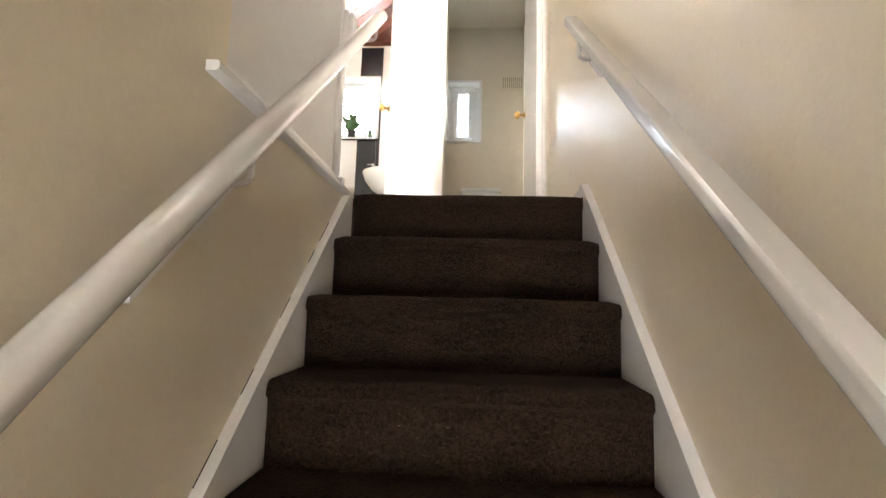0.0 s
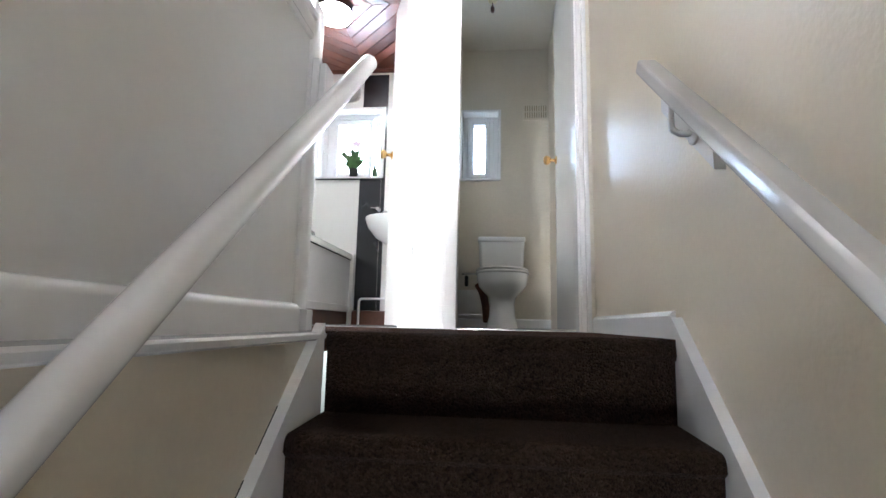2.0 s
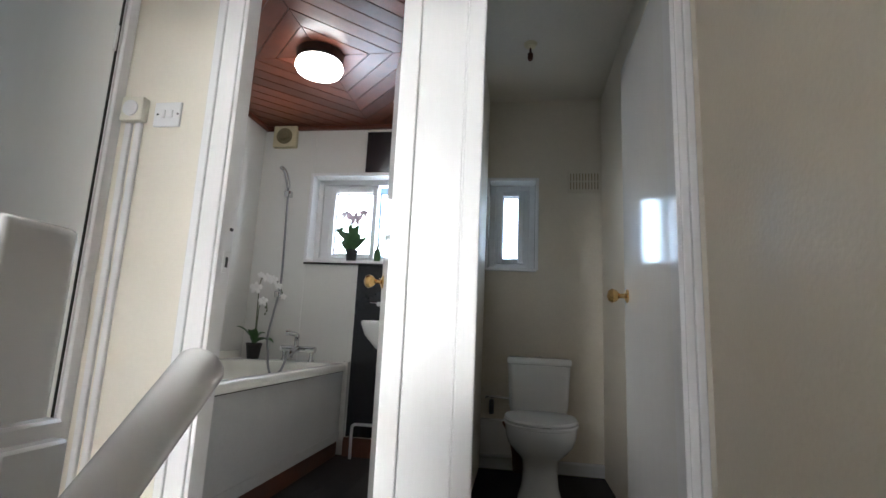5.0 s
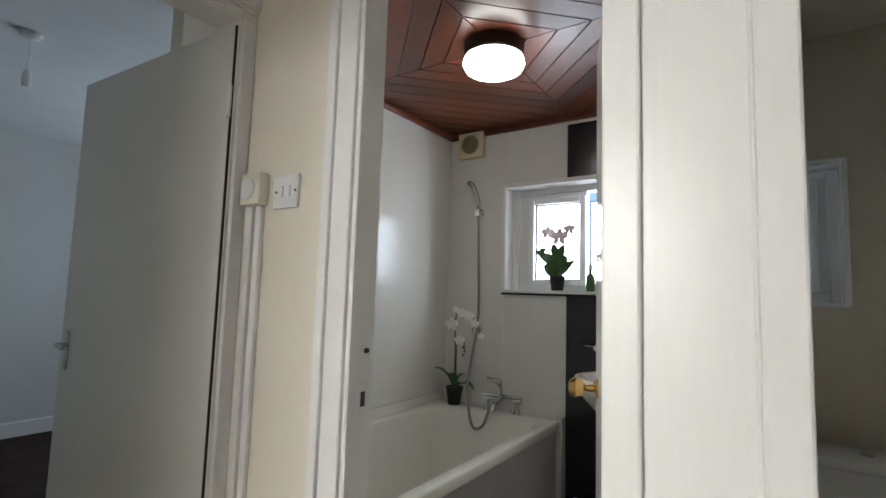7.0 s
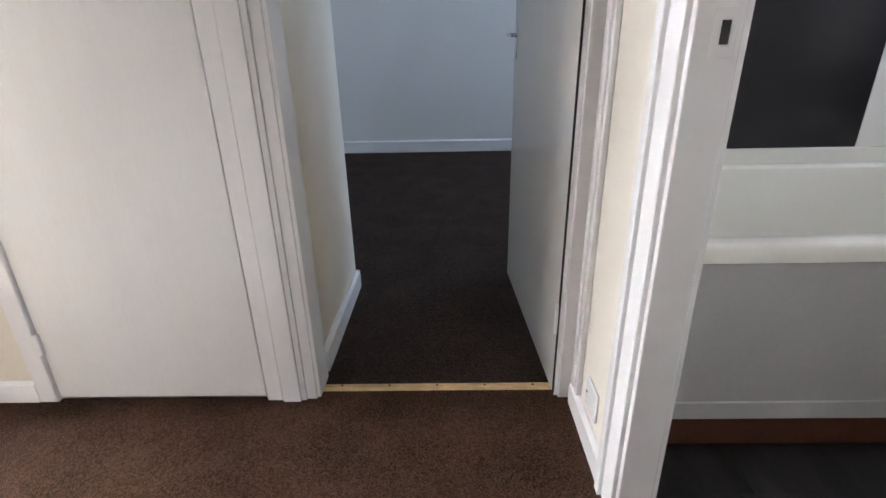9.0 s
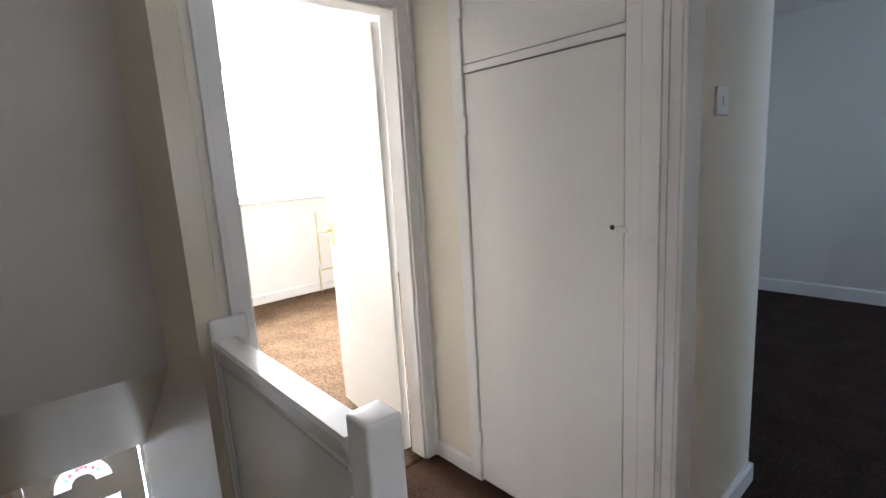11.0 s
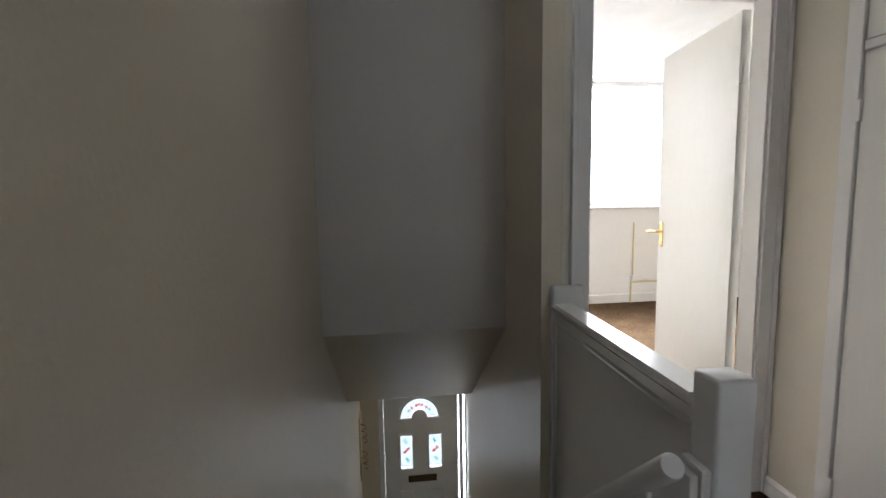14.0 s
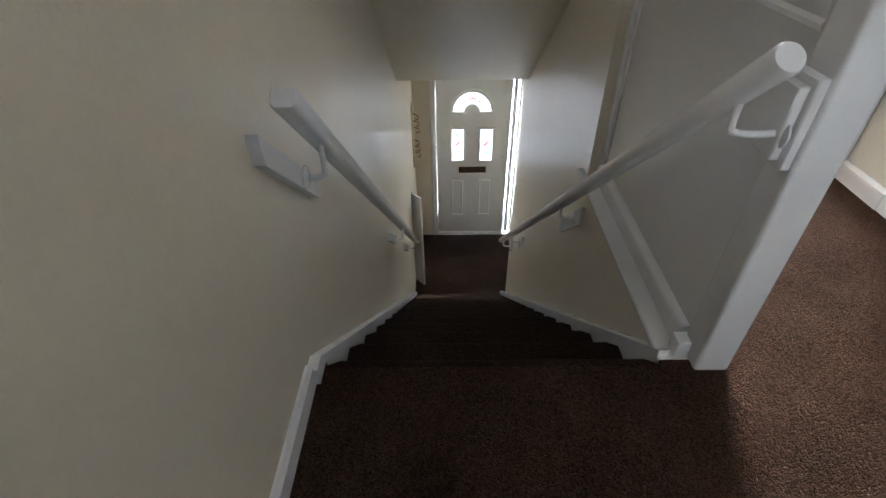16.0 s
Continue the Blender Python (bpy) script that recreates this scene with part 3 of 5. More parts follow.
prism(bm, [(-0.150, 0.815), (-0.076, 0.815), (-0.068, 0.822), (-0.066, 0.834), (-0.073, 0.844), (-0.143, 0.844), (-0.151, 0.836), (-0.154, 0.824)], "y", FY + 0.002, -0.033)
part("capping", bm, GLOSS, panel, "white gloss capping rail")
bm = bmesh.new()
prism(bm, [(-0.086, 0.765), (-0.078, 0.765), (-0.075, 0.775), (-0.079, 0.783), (-0.075, 0.802), (-0.073, 0.815), (-0.086, 0.815)], "y", FY + 0.05, -0.033)
part("moulding", bm, GLOSS, panel)
bm = bmesh.new()
prism(bm, [(-0.086, 0.066), (-0.086, -0.001), (-0.062, -0.001), (-0.062, 0.048), (-0.064, 0.056), (-0.070, 0.062), (-0.078, 0.065)], "y", FY + 0.02, -0.040)
part("skirting", bm, GLOSS, panel)
bm = bmesh.new()
box(bm, -0.086, -0.070, FY - 0.002, FY + 0.022, -0.001, 0.82, 0.003)
box(bm, -0.086, -0.079, FY + 0.022, FY + 0.040, 0.08, 0.82, 0.003)
part("stile", bm, GLOSS, panel)
bm = bmesh.new()
prism(bm, [(-0.088, -0.022), (-0.016, -0.022), (-0.010, -0.018), (-0.009, -0.008), (-0.013, -0.003), (-0.088, -0.001)], "y", FY - 0.070, 0.016)
part("ledge", bm, GLOSS, panel, "chipped white gloss ledge at floor level")
part("end_block", bm_box(-0.083, -0.045, -0.036, 0.006, -0.001, 0.052, 0.004, 2), GLOSS, panel)
bm = bmesh.new()
box(bm, -0.190, -0.066, FY + 0.001, FY + 0.035, 0.82, 0.912, 0.012, 3)
part("half_newel", bm, GLOSS, panel)

newel = thing("newel_post", (-0.126, 0.008, 0), "square white gloss newel post with rounded top at the stair head", "newel post")
bm = bm_box(-0.162, -0.077, -0.033, 0.050, 0, 0.897, 0.010, 3)
part("post", bm, GLOSS, newel)
part("block", bm_box(-0.077, -0.057, -0.030, 0.044, 0.555, 0.715, 0.003), GLOSS, newel)
part("block", bm_box(-0.057, -0.038, -0.028, 0.034, 0.570, 0.700, 0.003), GLOSS, newel)
SLOPE = 0.895  # of the two handrails


def bracket(parent, x_wall, out, y, z, reach=0.058, drop=0.055):
    """Bent steel rail bracket with its round plate on the wall."""
    bm = tube(bmesh.new(), curve_through([(x_wall, y, z - drop), (x_wall + out * reach * 0.5, y, z - drop - 0.002), (x_wall + out * (reach - 0.008), y, z - drop + 0.003), (x_wall + out * reach, y, z - drop + 0.016), (x_wall + out * reach, y, z)], 5), 0.0065, 8)
    part("bracket", bm, GLOSS, parent)
    part("plate", lathe(bmesh.new(), [(0.026, 0.0), (0.026, 0.004), (0.018, 0.008)], (x_wall, y, z - drop), 20, (out, 0, 0)), GLOSS, parent)


def handrail(name, x, y_top, z_top, y_low, label, flat):
    ob = thing(name, (x, y_top, z_top), label, "handrail")
    way = Vector((0, 1, SLOPE)).normalized()
    up = Vector((0, -way.z, way.y))
    ring = []
    for k in range(24):
        a = 6.28318 * k / 24
        px, pu = 0.0245 * math.cos(a), 0.0245 * math.sin(a)
        if flat:
            px, pu = 0.023 * max(-1, min(1, 1.25 * math.cos(a))), max(-0.020, min(0.017, 0.023 * math.sin(a)))
        ring.append((px, pu))
    bm = bmesh.new()
    z_low = z_top + SLOPE * (y_low - y_top)
    ends = []
    for y, z, s in ((y_low, z_low, 1), (y_top - 0.004, z_top - 0.0035, 1), (y_top, z_top, 0.88)):
        c = Vector((x, y, z))
        ends.append([bm.verts.new(c + Vector((px * s, 0, 0)) + up * pu * s) for px, pu in ring])
    for a, b in zip(ends, ends[1:]):
        for k in range(24):
            bm.faces.new((a[k], a[(k + 1) % 24], b[(k + 1) % 24], b[k]))
    bm.faces.new(ends[0][::-1]), bm.faces.new(ends[-1])
    bmesh.ops.recalc_face_normals(bm, faces=bm.faces)
    part("rail", bm, GLOSS, ob)
    return ob


def wall_block(parent, x_wall, out, y, z, length, tall, thick=0.022):
    """Sloping wooden pattress on the wall."""
    dz = SLOPE * length
    bm = prism(bmesh.new(), [(y, z), (y, z - tall), (y - length, z - dz - tall), (y - length, z - dz)], "x", x_wall, x_wall + out * thick)
    part("pattress", bm, GLOSS, parent)


RZ = lambda y: 0.750 + SLOPE * (y - 0.078)
rail_in = handrail("handrail_inner", 0.042, 0.098, 0.768, -2.60, "round white gloss mopstick handrail on bent brackets", False)
bracket(rail_in, -0.050, 1, 0.020, RZ(0.020) - 0.027, 0.090)
for y, length in ((-0.88, 0.26), (-2.02, 0.16), (-2.44, 0.14)):
    wall_block(rail_in, XL, 1, y + 0.04, RZ(y + 0.04) - 0.045, length, 0.085, 0.014)
    bracket(rail_in, XL + 0.014, 1, y - 0.03, RZ(y - 0.03) - 0.024, 0.062)
RZ2 = lambda y: 0.675 + SLOPE * y
rail_out = handrail("handrail_outer", 0.788, 0.014, 0.687, -2.52, "flat-bottomed white gloss handrail on bent brackets", True)
for y, length in ((-0.145, 0.27), (-1.55, 0.20), (-2.30, 0.18)):
    wall_block(rail_out, XR, -1, y + 0.19, RZ2(y + 0.19) - 0.080, length, 0.058, 0.022)
    bracket(rail_out, XR - 0.022, -1, y, RZ2(y) - 0.020, 0.047, 0.082)

# ---- doors ----


def lever(parent, place, face, reach, mat=BRASS, label="worn brass lever handle"):
    """Lever handle on a back plate. face: the way it stands out; reach: the way the lever points."""
    p, f, r = Vector(place), Vector(face), Vector(reach)
    bm = bmesh.new()
    lo, hi = p - r * 0.015 - Vector((0, 0, 0.085)), p + r * 0.015 + f * 0.005 + Vector((0, 0, 0.050))
    box(bm, lo.x, hi.x, lo.y, hi.y, lo.z, hi.z, 0.002)
    tube(bm, curve_through([p, p + f * 0.030, p + f * 0.038 - r * 0.010, p + f * 0.040 - r * 0.080 - Vector((0, 0, 0.004))], 5), 0.007, 10)
    return part("lever_handle", bm, mat, parent, label)


def knob(parent, place, face):
    return part("knob", lathe(bmesh.new(), [(0.026, 0), (0.026, 0.005), (0.010, 0.012), (0.009, 0.030), (0.022, 0.042), (0.028, 0.058), (0.020, 0.072), (0.004, 0.077)], place, 20, face), BRASS, parent, "worn brass door knob")


def door_leaf(name, hinge, far, thick, label, z0=0.008, z1=1.965):
    """Flush door from its hinge edge to its free edge, in plan."""
    h, f = Vector((*hinge, 0)), Vector((*far, 0))
    way = (f - h).normalized()
    side = Vector((-way.y, way.x, 0)) * thick
    ob = tagged(thing(name, (h.x, h.y, z0), label, "door"), kind="structure")
    bm = bmesh.new()
    lo = [bm.verts.new((p.x, p.y, z0)) for p in (h, f, f + side, h + side)]
    hi = [bm.verts.new((p.x, p.y, z1)) for p in (h, f, f + side, h + side)]
    bm.faces.new(lo[::-1]), bm.faces.new(hi)
    for i in range(4):
        bm.faces.new((lo[i], lo[(i + 1) % 4], hi[(i + 1) % 4], hi[i]))
    bmesh.ops.recalc_face_normals(bm, faces=bm.faces)
    bmesh.ops.bevel(bm, geom=list(bm.edges), offset=0.002, segments=1, affect="EDGES")
    part("leaf", bm, DOOR_GLOSS, ob)
    return ob, way, side.normalized()


def hinge(parent, x, y, z):
    bm = lathe(bmesh.new(), [(0.006, 0), (0.006, 0.09)], (x, y, z), 10)
    part("hinge", bm, GLOSS, parent)


d, way, side = door_leaf("door_bedroom", (-1.006, 0.9435), (-1.862, 0.900), -0.038, "white gloss flush door standing open into the back bedroom")
for z in (0.22, 1.7):
    hinge(d, -1.002, 0.938, z)
# dark solid strip imitates the shaded slot between leaf and lining
part("hinge_gap_shade", bm_box(-1.0040, -0.9980, 0.9420, 0.9468, 0.010, 1.962), SHADOW_GAP, d, "dark strip painted as shade along the hinge edge")
lever(d, (-1.812, 0.9022, 1.03), (0, -1, 0), (-1, 0, 0), CHROME, "tarnished steel lever handle")
lever(d, (-1.815, 0.9415, 1.03), (0, 1, 0), (-1, 0, 0), BRASS)
d, way, side = door_leaf("door_front_bedroom", (-0.890, -1.004), (-0.985, -1.715), -0.038, "white gloss flush door standing open into the front bedroom")
lever(d, (-0.9770, -1.668, 1.03), (1, 0, 0), (0, 1, 0), BRASS)
for z in (0.22, 1.68):
    hinge(d, -0.896, -0.998, z)
d, way, side = door_leaf("door_toilet", (0.784, 1.030), (0.776, 1.660), -0.016, "white gloss flush door standing open into the toilet room")
knob(d, (0.7768, 1.605, 0.985), (-1, 0, 0))
d, way, side = door_leaf("door_bathroom", (0.032, 1.099), (-0.176, 1.612), 0.035, "white gloss flush door standing open into the bathroom")
knob(d, (-0.188, 1.547, 1.005), (-0.927, -0.375, 0))

# threshold strip of bare wood under the bedroom door
bm = prism(bmesh.new(), [(LX - 0.060, 0.0), (LX - 0.052, 0.007), (LX - 0.034, 0.007), (LX - 0.026, 0.0)], "y", 0.216, 0.964)
strip = tagged(mesh_object("threshold_strip", bm, BARE_WOOD), "bare splintered wooden gripper strip across the bedroom doorway", "threshold", kind="structure")
for k in range(5):
    part("nail", lathe(bmesh.new(), [(0.004, 0), (0.003, 0.003)], (LX - 0.043, 0.29 + 0.15 * k, 0.0065), 8), BLACK, strip)
for nm, x0, x1 in (("threshold_bathroom", -0.567, 0.012), ("threshold_toilet", 0.218, 0.782)):
    bm = prism(bmesh.new(), [(BY + 0.025, -0.004), (BY + 0.030, 0.004), (BY + 0.050, 0.004), (BY + 0.055, -0.004)], "x", x0, x1)
    setting(nm, bm, CHROME, "thin metal edging strip in the doorway", "threshold")

# ---- cupboard on the landing ----
cup = thing("airing_cupboard", (LX, -0.25, 0), "tall built-in white gloss cupboard with two flush doors", "cupboard")
bm = bmesh.new()
box(bm, LX - 0.02, LX + 0.018, -0.634, -0.575, 0, TOP - 0.002, 0.004)
box(bm, LX - 0.02, LX + 0.018, 0.072, 0.1226, 0, TOP - 0.002, 0.004)
box(bm, LX - 0.02, LX + 0.012, -0.575, 0.072, 1.692, 1.722, 0.003)
box(bm, LX - 0.02, LX + 0.018, -0.575, 0.072, 2.408, TOP - 0.002, 0.003)
part("frame", bm, GLOSS, cup)
# near-black sheet stands for the unlit inside behind the doors
part("interior", bm_box(LX - 0.06, LX - 0.045, -0.575, 0.072, 0.0, 2.408), SHADOW_GAP, cup, "dark interior seen in the door gaps")
for z0, z1, nm in ((0.012, 1.688, "lower"), (1.7245, 2.405, "upper")):
    leaf = part("door", bm_box(LX - 0.022, LX + 0.008, -0.5725, 0.0660, z0, z1, 0.0015), GLOSS_BRUSHED, cup)
    for z in (z0 + 0.16, z1 - 0.22):
        part("hinge", bm_box(LX + 0.006, LX + 0.020, -0.582, -0.566, z, z + 0.07, 0.002), GLOSS, leaf)
    hz = 1.15 if nm == "lower" else 2.05
    if nm == "lower":
        part("finger_hole", lathe(bmesh.new(), [(0.008, 0), (0.008, 0.0012)], (LX + 0.0075, 0.030, hz), 16, (1, 0, 0)), BLACK, leaf, "small dark hole")
    else:
        part("hook", tube(bmesh.new(), curve_through([(LX + 0.008, 0.052, hz - 0.012), (LX + 0.020, 0.052, hz - 0.006), (LX + 0.022, 0.054, hz + 0.006), (LX + 0.018, 0.072, hz + 0.010)], 5), 0.0025, 8), LETTERBOX, leaf, "small tarnished brass hook")
        part("plate", bm_box(LX + 0.008, LX + 0.0105, 0.040, 0.060, hz - 0.050, hz + 0.012, 0.001), PLASTIC, leaf, "pale painted plate")
    part("catch", bm_box(LX + 0.008, LX + 0.022, 0.050, 0.085, hz - 0.012, hz + 0.006, 0.003), GLOSS, leaf)

# ---- landing ceiling and wall fittings ----
hatch = thing("loft_hatch", (-0.42, 0.22, TOP), "painted flush loft hatch with a raised frame in the ceiling", "loft hatch")
bm = bmesh.new()
for a in ((-0.80, -0.745, -0.165, 0.60), (-0.10, -0.045, -0.165, 0.60), (-0.745, -0.10, -0.165, -0.108), (-0.745, -0.10, 0.545, 0.60)):
    box(bm, *a, TOP - 0.022, TOP - 0.001, 0.003)
part("frame", bm, GLOSS, hatch)
part("panel", bm_box(-0.738, -0.107, -0.101, 0.538, TOP - 0.012, TOP - 0.002, 0.002), CEILING, hatch)
# dark sheet paints the shade line round the hatch panel
part("gap", bm_box(-0.745, -0.10, -0.108, 0.545, TOP - 0.003, TOP - 0.001), SHADOW_GAP, hatch)

smoke = thing("smoke_alarm", (-0.43, -0.32, TOP), "round white smoke alarm on the landing ceiling", "smoke alarm")
part("base", lathe(bmesh.new(), [(0.052, -0.014), (0.056, -0.010), (0.056, -0.001)], (-0.43, -0.32, TOP), 32), UPVC, smoke)
part("cover", lathe(bmesh.new(), [(0.010, -0.046), (0.034, -0.044), (0.046, -0.036), (0.050, -0.026), (0.050, -0.018)], (-0.43, -0.32, TOP), 32), UPVC, smoke)
bm = bmesh.new()
for k in range(14):
    a = 6.28318 * k / 14
    p = Vector((-0.43 + 0.0485 * math.cos(a), -0.32 + 0.0485 * math.sin(a), TOP - 0.024))
    box(bm, p.x - 0.004, p.x + 0.004, p.y - 0.004, p.y + 0.004, p.z - 0.003, p.z + 0.010)
part("vent_slots", bm, BLACK, smoke)

lamp = thing("ceiling_lamp", (0.245, -0.19, TOP), "lit ceiling lamp with a bare round bulb over the stairs", "lamp")
part("rose", lathe(bmesh.new(), [(0.012, -0.030), (0.036, -0.022), (0.044, -0.001)], (0.245, -0.19, TOP), 24), UPVC, lamp)
part("holder", lathe(bmesh.new(), [(0.017, -0.075), (0.017, -0.028)], (0.245, -0.19, TOP), 16), UPVC, lamp)
part("bulb", lathe(bmesh.new(), [(0.004, -0.165), (0.022, -0.158), (0.032, -0.138), (0.030, -0.115), (0.016, -0.09), (0.014, -0.07)], (0.245, -0.19, TOP), 24), LED, lamp, "glowing white bulb")

vent = thing("wall_vent", (0.455, END_Y, 2.32), "small white louvred vent high on the stairwell wall", "vent")
part("body", bm_box(0.408, 0.502, END_Y, END_Y + 0.03, 2.25, 2.405, 0.003), UPVC, vent)
for k in range(7):
    bm = prism(bmesh.new(), [(END_Y + 0.030, 2.302 + 0.013 * k), (END_Y + 0.038, 2.300 + 0.013 * k), (END_Y + 0.038, 2.304 + 0.013 * k), (END_Y + 0.030, 2.312 + 0.013 * k)], "x", 0.416, 0.494)
    part("slat", bm, UPVC, vent)
part("recess", bm_box(0.415, 0.495, END_Y + 0.0295, END_Y + 0.031, 2.298, 2.395), BLACK, vent)
sens = thing("alarm_sensor", (0.825, END_Y, 2.34), "small cream motion detector in the ceiling corner", "alarm sensor")
part("body", bm_box(0.785, 0.846, END_Y, END_Y + 0.04, 2.302, 2.385, 0.008, 2), PLASTIC, sens)
part("lens", bm_box(0.795, 0.830, END_Y + 0.038, END_Y + 0.046, 2.315, 2.345, 0.003), AGED, sens, "yellowed lens")

thermo = thing("room_thermostat", (-0.945, BY, 1.51), "square white dial thermostat beside the door frame", "thermostat")
part("body", bm_box(-0.968, -0.886, BY - 0.034, BY, 1.460, 1.545, 0.006, 2), PLASTIC, thermo)
part("dial", lathe(bmesh.new(), [(0.027, 0), (0.027, 0.006), (0.022, 0.008)], (-0.928, BY - 0.034, 1.502), 28, (0, -1, 0)), UPVC, thermo)
for x in (-0.948, -0.910):
    trunk = tagged(mesh_object("cable_trunking", bm_box(x - 0.011, x + 0.011, BY - 0.016, BY, 0.077, 1.460, 0.003), GLOSS), "painted cable trunking down the wall from the thermostat", "cable trunking")
sw = thing("light_switch", (-0.81, BY, 1.505), "white double light switch plate on the landing wall", "light switch")
part("plate", bm_box(-0.860, -0.762, BY - 0.010, BY, 1.446, 1.532, 0.004, 2), UPVC, sw)
for x in (-0.824, -0.796):
    part("rocker", bm_box(x - 0.008, x + 0.008, BY - 0.014, BY - 0.009, 1.475, 1.503, 0.002), UPVC, sw)
for x in (-0.845, -0.771):
    part("screw", lathe(bmesh.new(), [(0.0035, 0), (0.003, 0.0015)], (x, BY - 0.010, 1.489), 10, (0, -1, 0)), BLACK, sw)
plate = thing("blank_plate", (-0.80, BY, 0.16), "painted-over blank socket plate near the floor", "socket plate")
part("plate", bm_box(-0.845, -0.755, BY - 0.008, BY, 0.105, 0.190, 0.003), GLOSS, plate)
part("screw", lathe(bmesh.new(), [(0.004, 0), (0.003, 0.002)], (-0.83, BY - 0.008, 0.15), 10, (0, -1, 0)), BRASS, plate)
keep = thing("latch_keep", (-0.565, BY + 0.02, 1.04), "white latch keep let into the bathroom door frame", "latch")
part("plate", bm_box(-0.5675, -0.5655, BY + 0.026, BY + 0.062, 0.968, 1.037, 0.0008), GLOSS, keep)
part("mortice", bm_box(-0.5660, -0.5645, BY + 0.038, BY + 0.051, 0.986, 1.019), BLACK, keep)
part("staple", bm_box(-0.5672, -0.560, BY + 0.042, BY + 0.056, 1.104, 1.115, 0.002), BLACK, keep, "small black catch")
sw2 = thing("bedroom_switch", (-1.28, 0.215, 1.5), "white light switch inside the bedroom passage", "light switch")
part("plate", bm_box(-1.325, -1.239, 0.215, 0.225, 1.46, 1.546, 0.003), UPVC, sw2)
part("rocker", bm_box(-1.29, -1.274, 0.225, 0.229, 1.49, 1.516, 0.002), UPVC, sw2)

# ---- bathroom ----
vinyl_floor("floor_bathroom", BATH_L, 0.05, BY + 0.035, BACK)
vinyl_floor("floor_toilet", WC_L, 0.886, BY + 0.035, BACK)
# wet wall panels on the back and side walls
lin = tagged(new("wall_lining_bathroom"), "glossy white and black wet wall panels round the bath", "wall panel", kind="structure")
back_panel = lambda nm, x0, x1, z0, z1, m: part(nm, bm_box(x0 + 0.001, x1 - 0.001, BACK - 0.006, BACK, z0, z1), m, lin, smooth=False)
back_panel("panel", BATH_L, -1.14, 0.0, CZ, PANEL_WHITE)
back_panel("panel", -1.14, -0.752, 0.0, 1.274, PANEL_WHITE)
back_panel("panel", -1.14, -0.752, 1.905, CZ, PANEL_WHITE)
back_panel("black_panel", -0.752, -0.56, 0.117, 1.258, PANEL_BLACK)
back_panel("black_panel", -0.752, -0.525, 1.915, 2.232, PANEL_BLACK)
back_panel("black_panel", -0.56, -0.525, 0.117, 1.915, PANEL_BLACK)
back_panel("panel", -0.525, 0.05, 0.0, CZ, PANEL_WHITE)
for y0, y1, m in ((BY + 0.07, 1.62, PANEL_WHITE), (1.62, 2.085, PANEL_BLACK), (2.085, BACK - 0.006, PANEL_WHITE)):
    part("black_panel" if m is PANEL_BLACK else "panel", bm_box(BATH_L - 0.006, BATH_L, y0 + 0.001, y1 - 0.001, 0.0, CZ), m, lin, smooth=False)
bm = bmesh.new()
box(bm, -0.76, 0.05, BACK - 0.03, BACK - 0.006, -0.006, 0.115, 0.003)
setting("baseboard_bathroom", bm, DARKWOOD, "dark stained wooden skirting in the bathroom", "skirting")

tub = thing("bathtub", (-1.16, 1.95, 0), "white acrylic bath with a plain white side panel", "bathtub")
TX0, TX1, TY0, TY1, TZ = BATH_L + 0.002, -0.765, BY + 0.075, 2.812, 0.585


def rounded(x0, x1, y0, y1, r, n=6):
    out = []
    for px, py, a0 in ((x1 - r, y1 - r, 0), (x0 + r, y1 - r, 90), (x0 + r, y0 + r, 180), (x1 - r, y0 + r, 270)):
        for k in range(n + 1):
            a = radians(a0 + 90 * k / n)
            out.append((px + r * math.cos(a), py + r * math.sin(a)))
    return out


bm = bmesh.new()
loops = []
for inset, z, r in ((0.0, TZ - 0.045, 0.012), (0.0, TZ - 0.010, 0.014), (0.006, TZ - 0.002, 0.018), (0.014, TZ, 0.022), (0.055, TZ - 0.001, 0.10), (0.066, TZ - 0.008, 0.11), (0.080, TZ - 0.05, 0.12), (0.105, TZ - 0.25, 0.13), (0.14, TZ - 0.38, 0.12), (0.20, TZ - 0.415, 0.08)):
    ex = 0.06 * min(1, inset / 0.08) if inset > 0.05 else 0.0
    loops.append([bm.verts.new((x, y, z)) for x, y in rounded(TX0 + inset, TX1 - inset, TY0 + inset + ex, TY1 - inset - ex, r)])
for a, b in zip(loops, loops[1:]):
    n = len(a)
    for k in range(n):
        bm.faces.new((a[k], a[(k + 1) % n], b[(k + 1) % n], b[k]))
bm.faces.new(loops[-1])
bmesh.ops.recalc_face_normals(bm, faces=bm.faces)
part("tub", bm, ACRYLIC, tub)
part("upstand", bm_box(TX0, TX0 + 0.012, TY0, TY1, TZ - 0.01, TZ + 0.052, 0.003), ACRYLIC, tub)
part("side_panel", bm_box(-0.800, -0.782, TY0, 2.806, 0.10, TZ - 0.05, 0.003), BATH_PANEL, tub, "grey-white side panel with a faint scuff")
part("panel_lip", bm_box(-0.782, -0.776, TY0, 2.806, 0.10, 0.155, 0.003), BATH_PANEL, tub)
part("plinth", bm_box(-0.815, -0.800, TY0, BACK - 0.03, -0.005, 0.10), DARKWOOD, tub, "dark stained wooden plinth")
part("end_filler", bm_box(-0.80, -0.755, 2.814, BACK - 0.006, 0.10, TZ + 0.01, 0.002), PANEL_WHITE, tub)
part("overflow", lathe(bmesh.new(), [(0.032, 0), (0.032, 0.004), (0.020, 0.009), (0.010, 0.004)], (-1.10, 2.684, 0.485), 24, (0, -1, 0.12)), CHROME, tub, "chrome overflow rose")
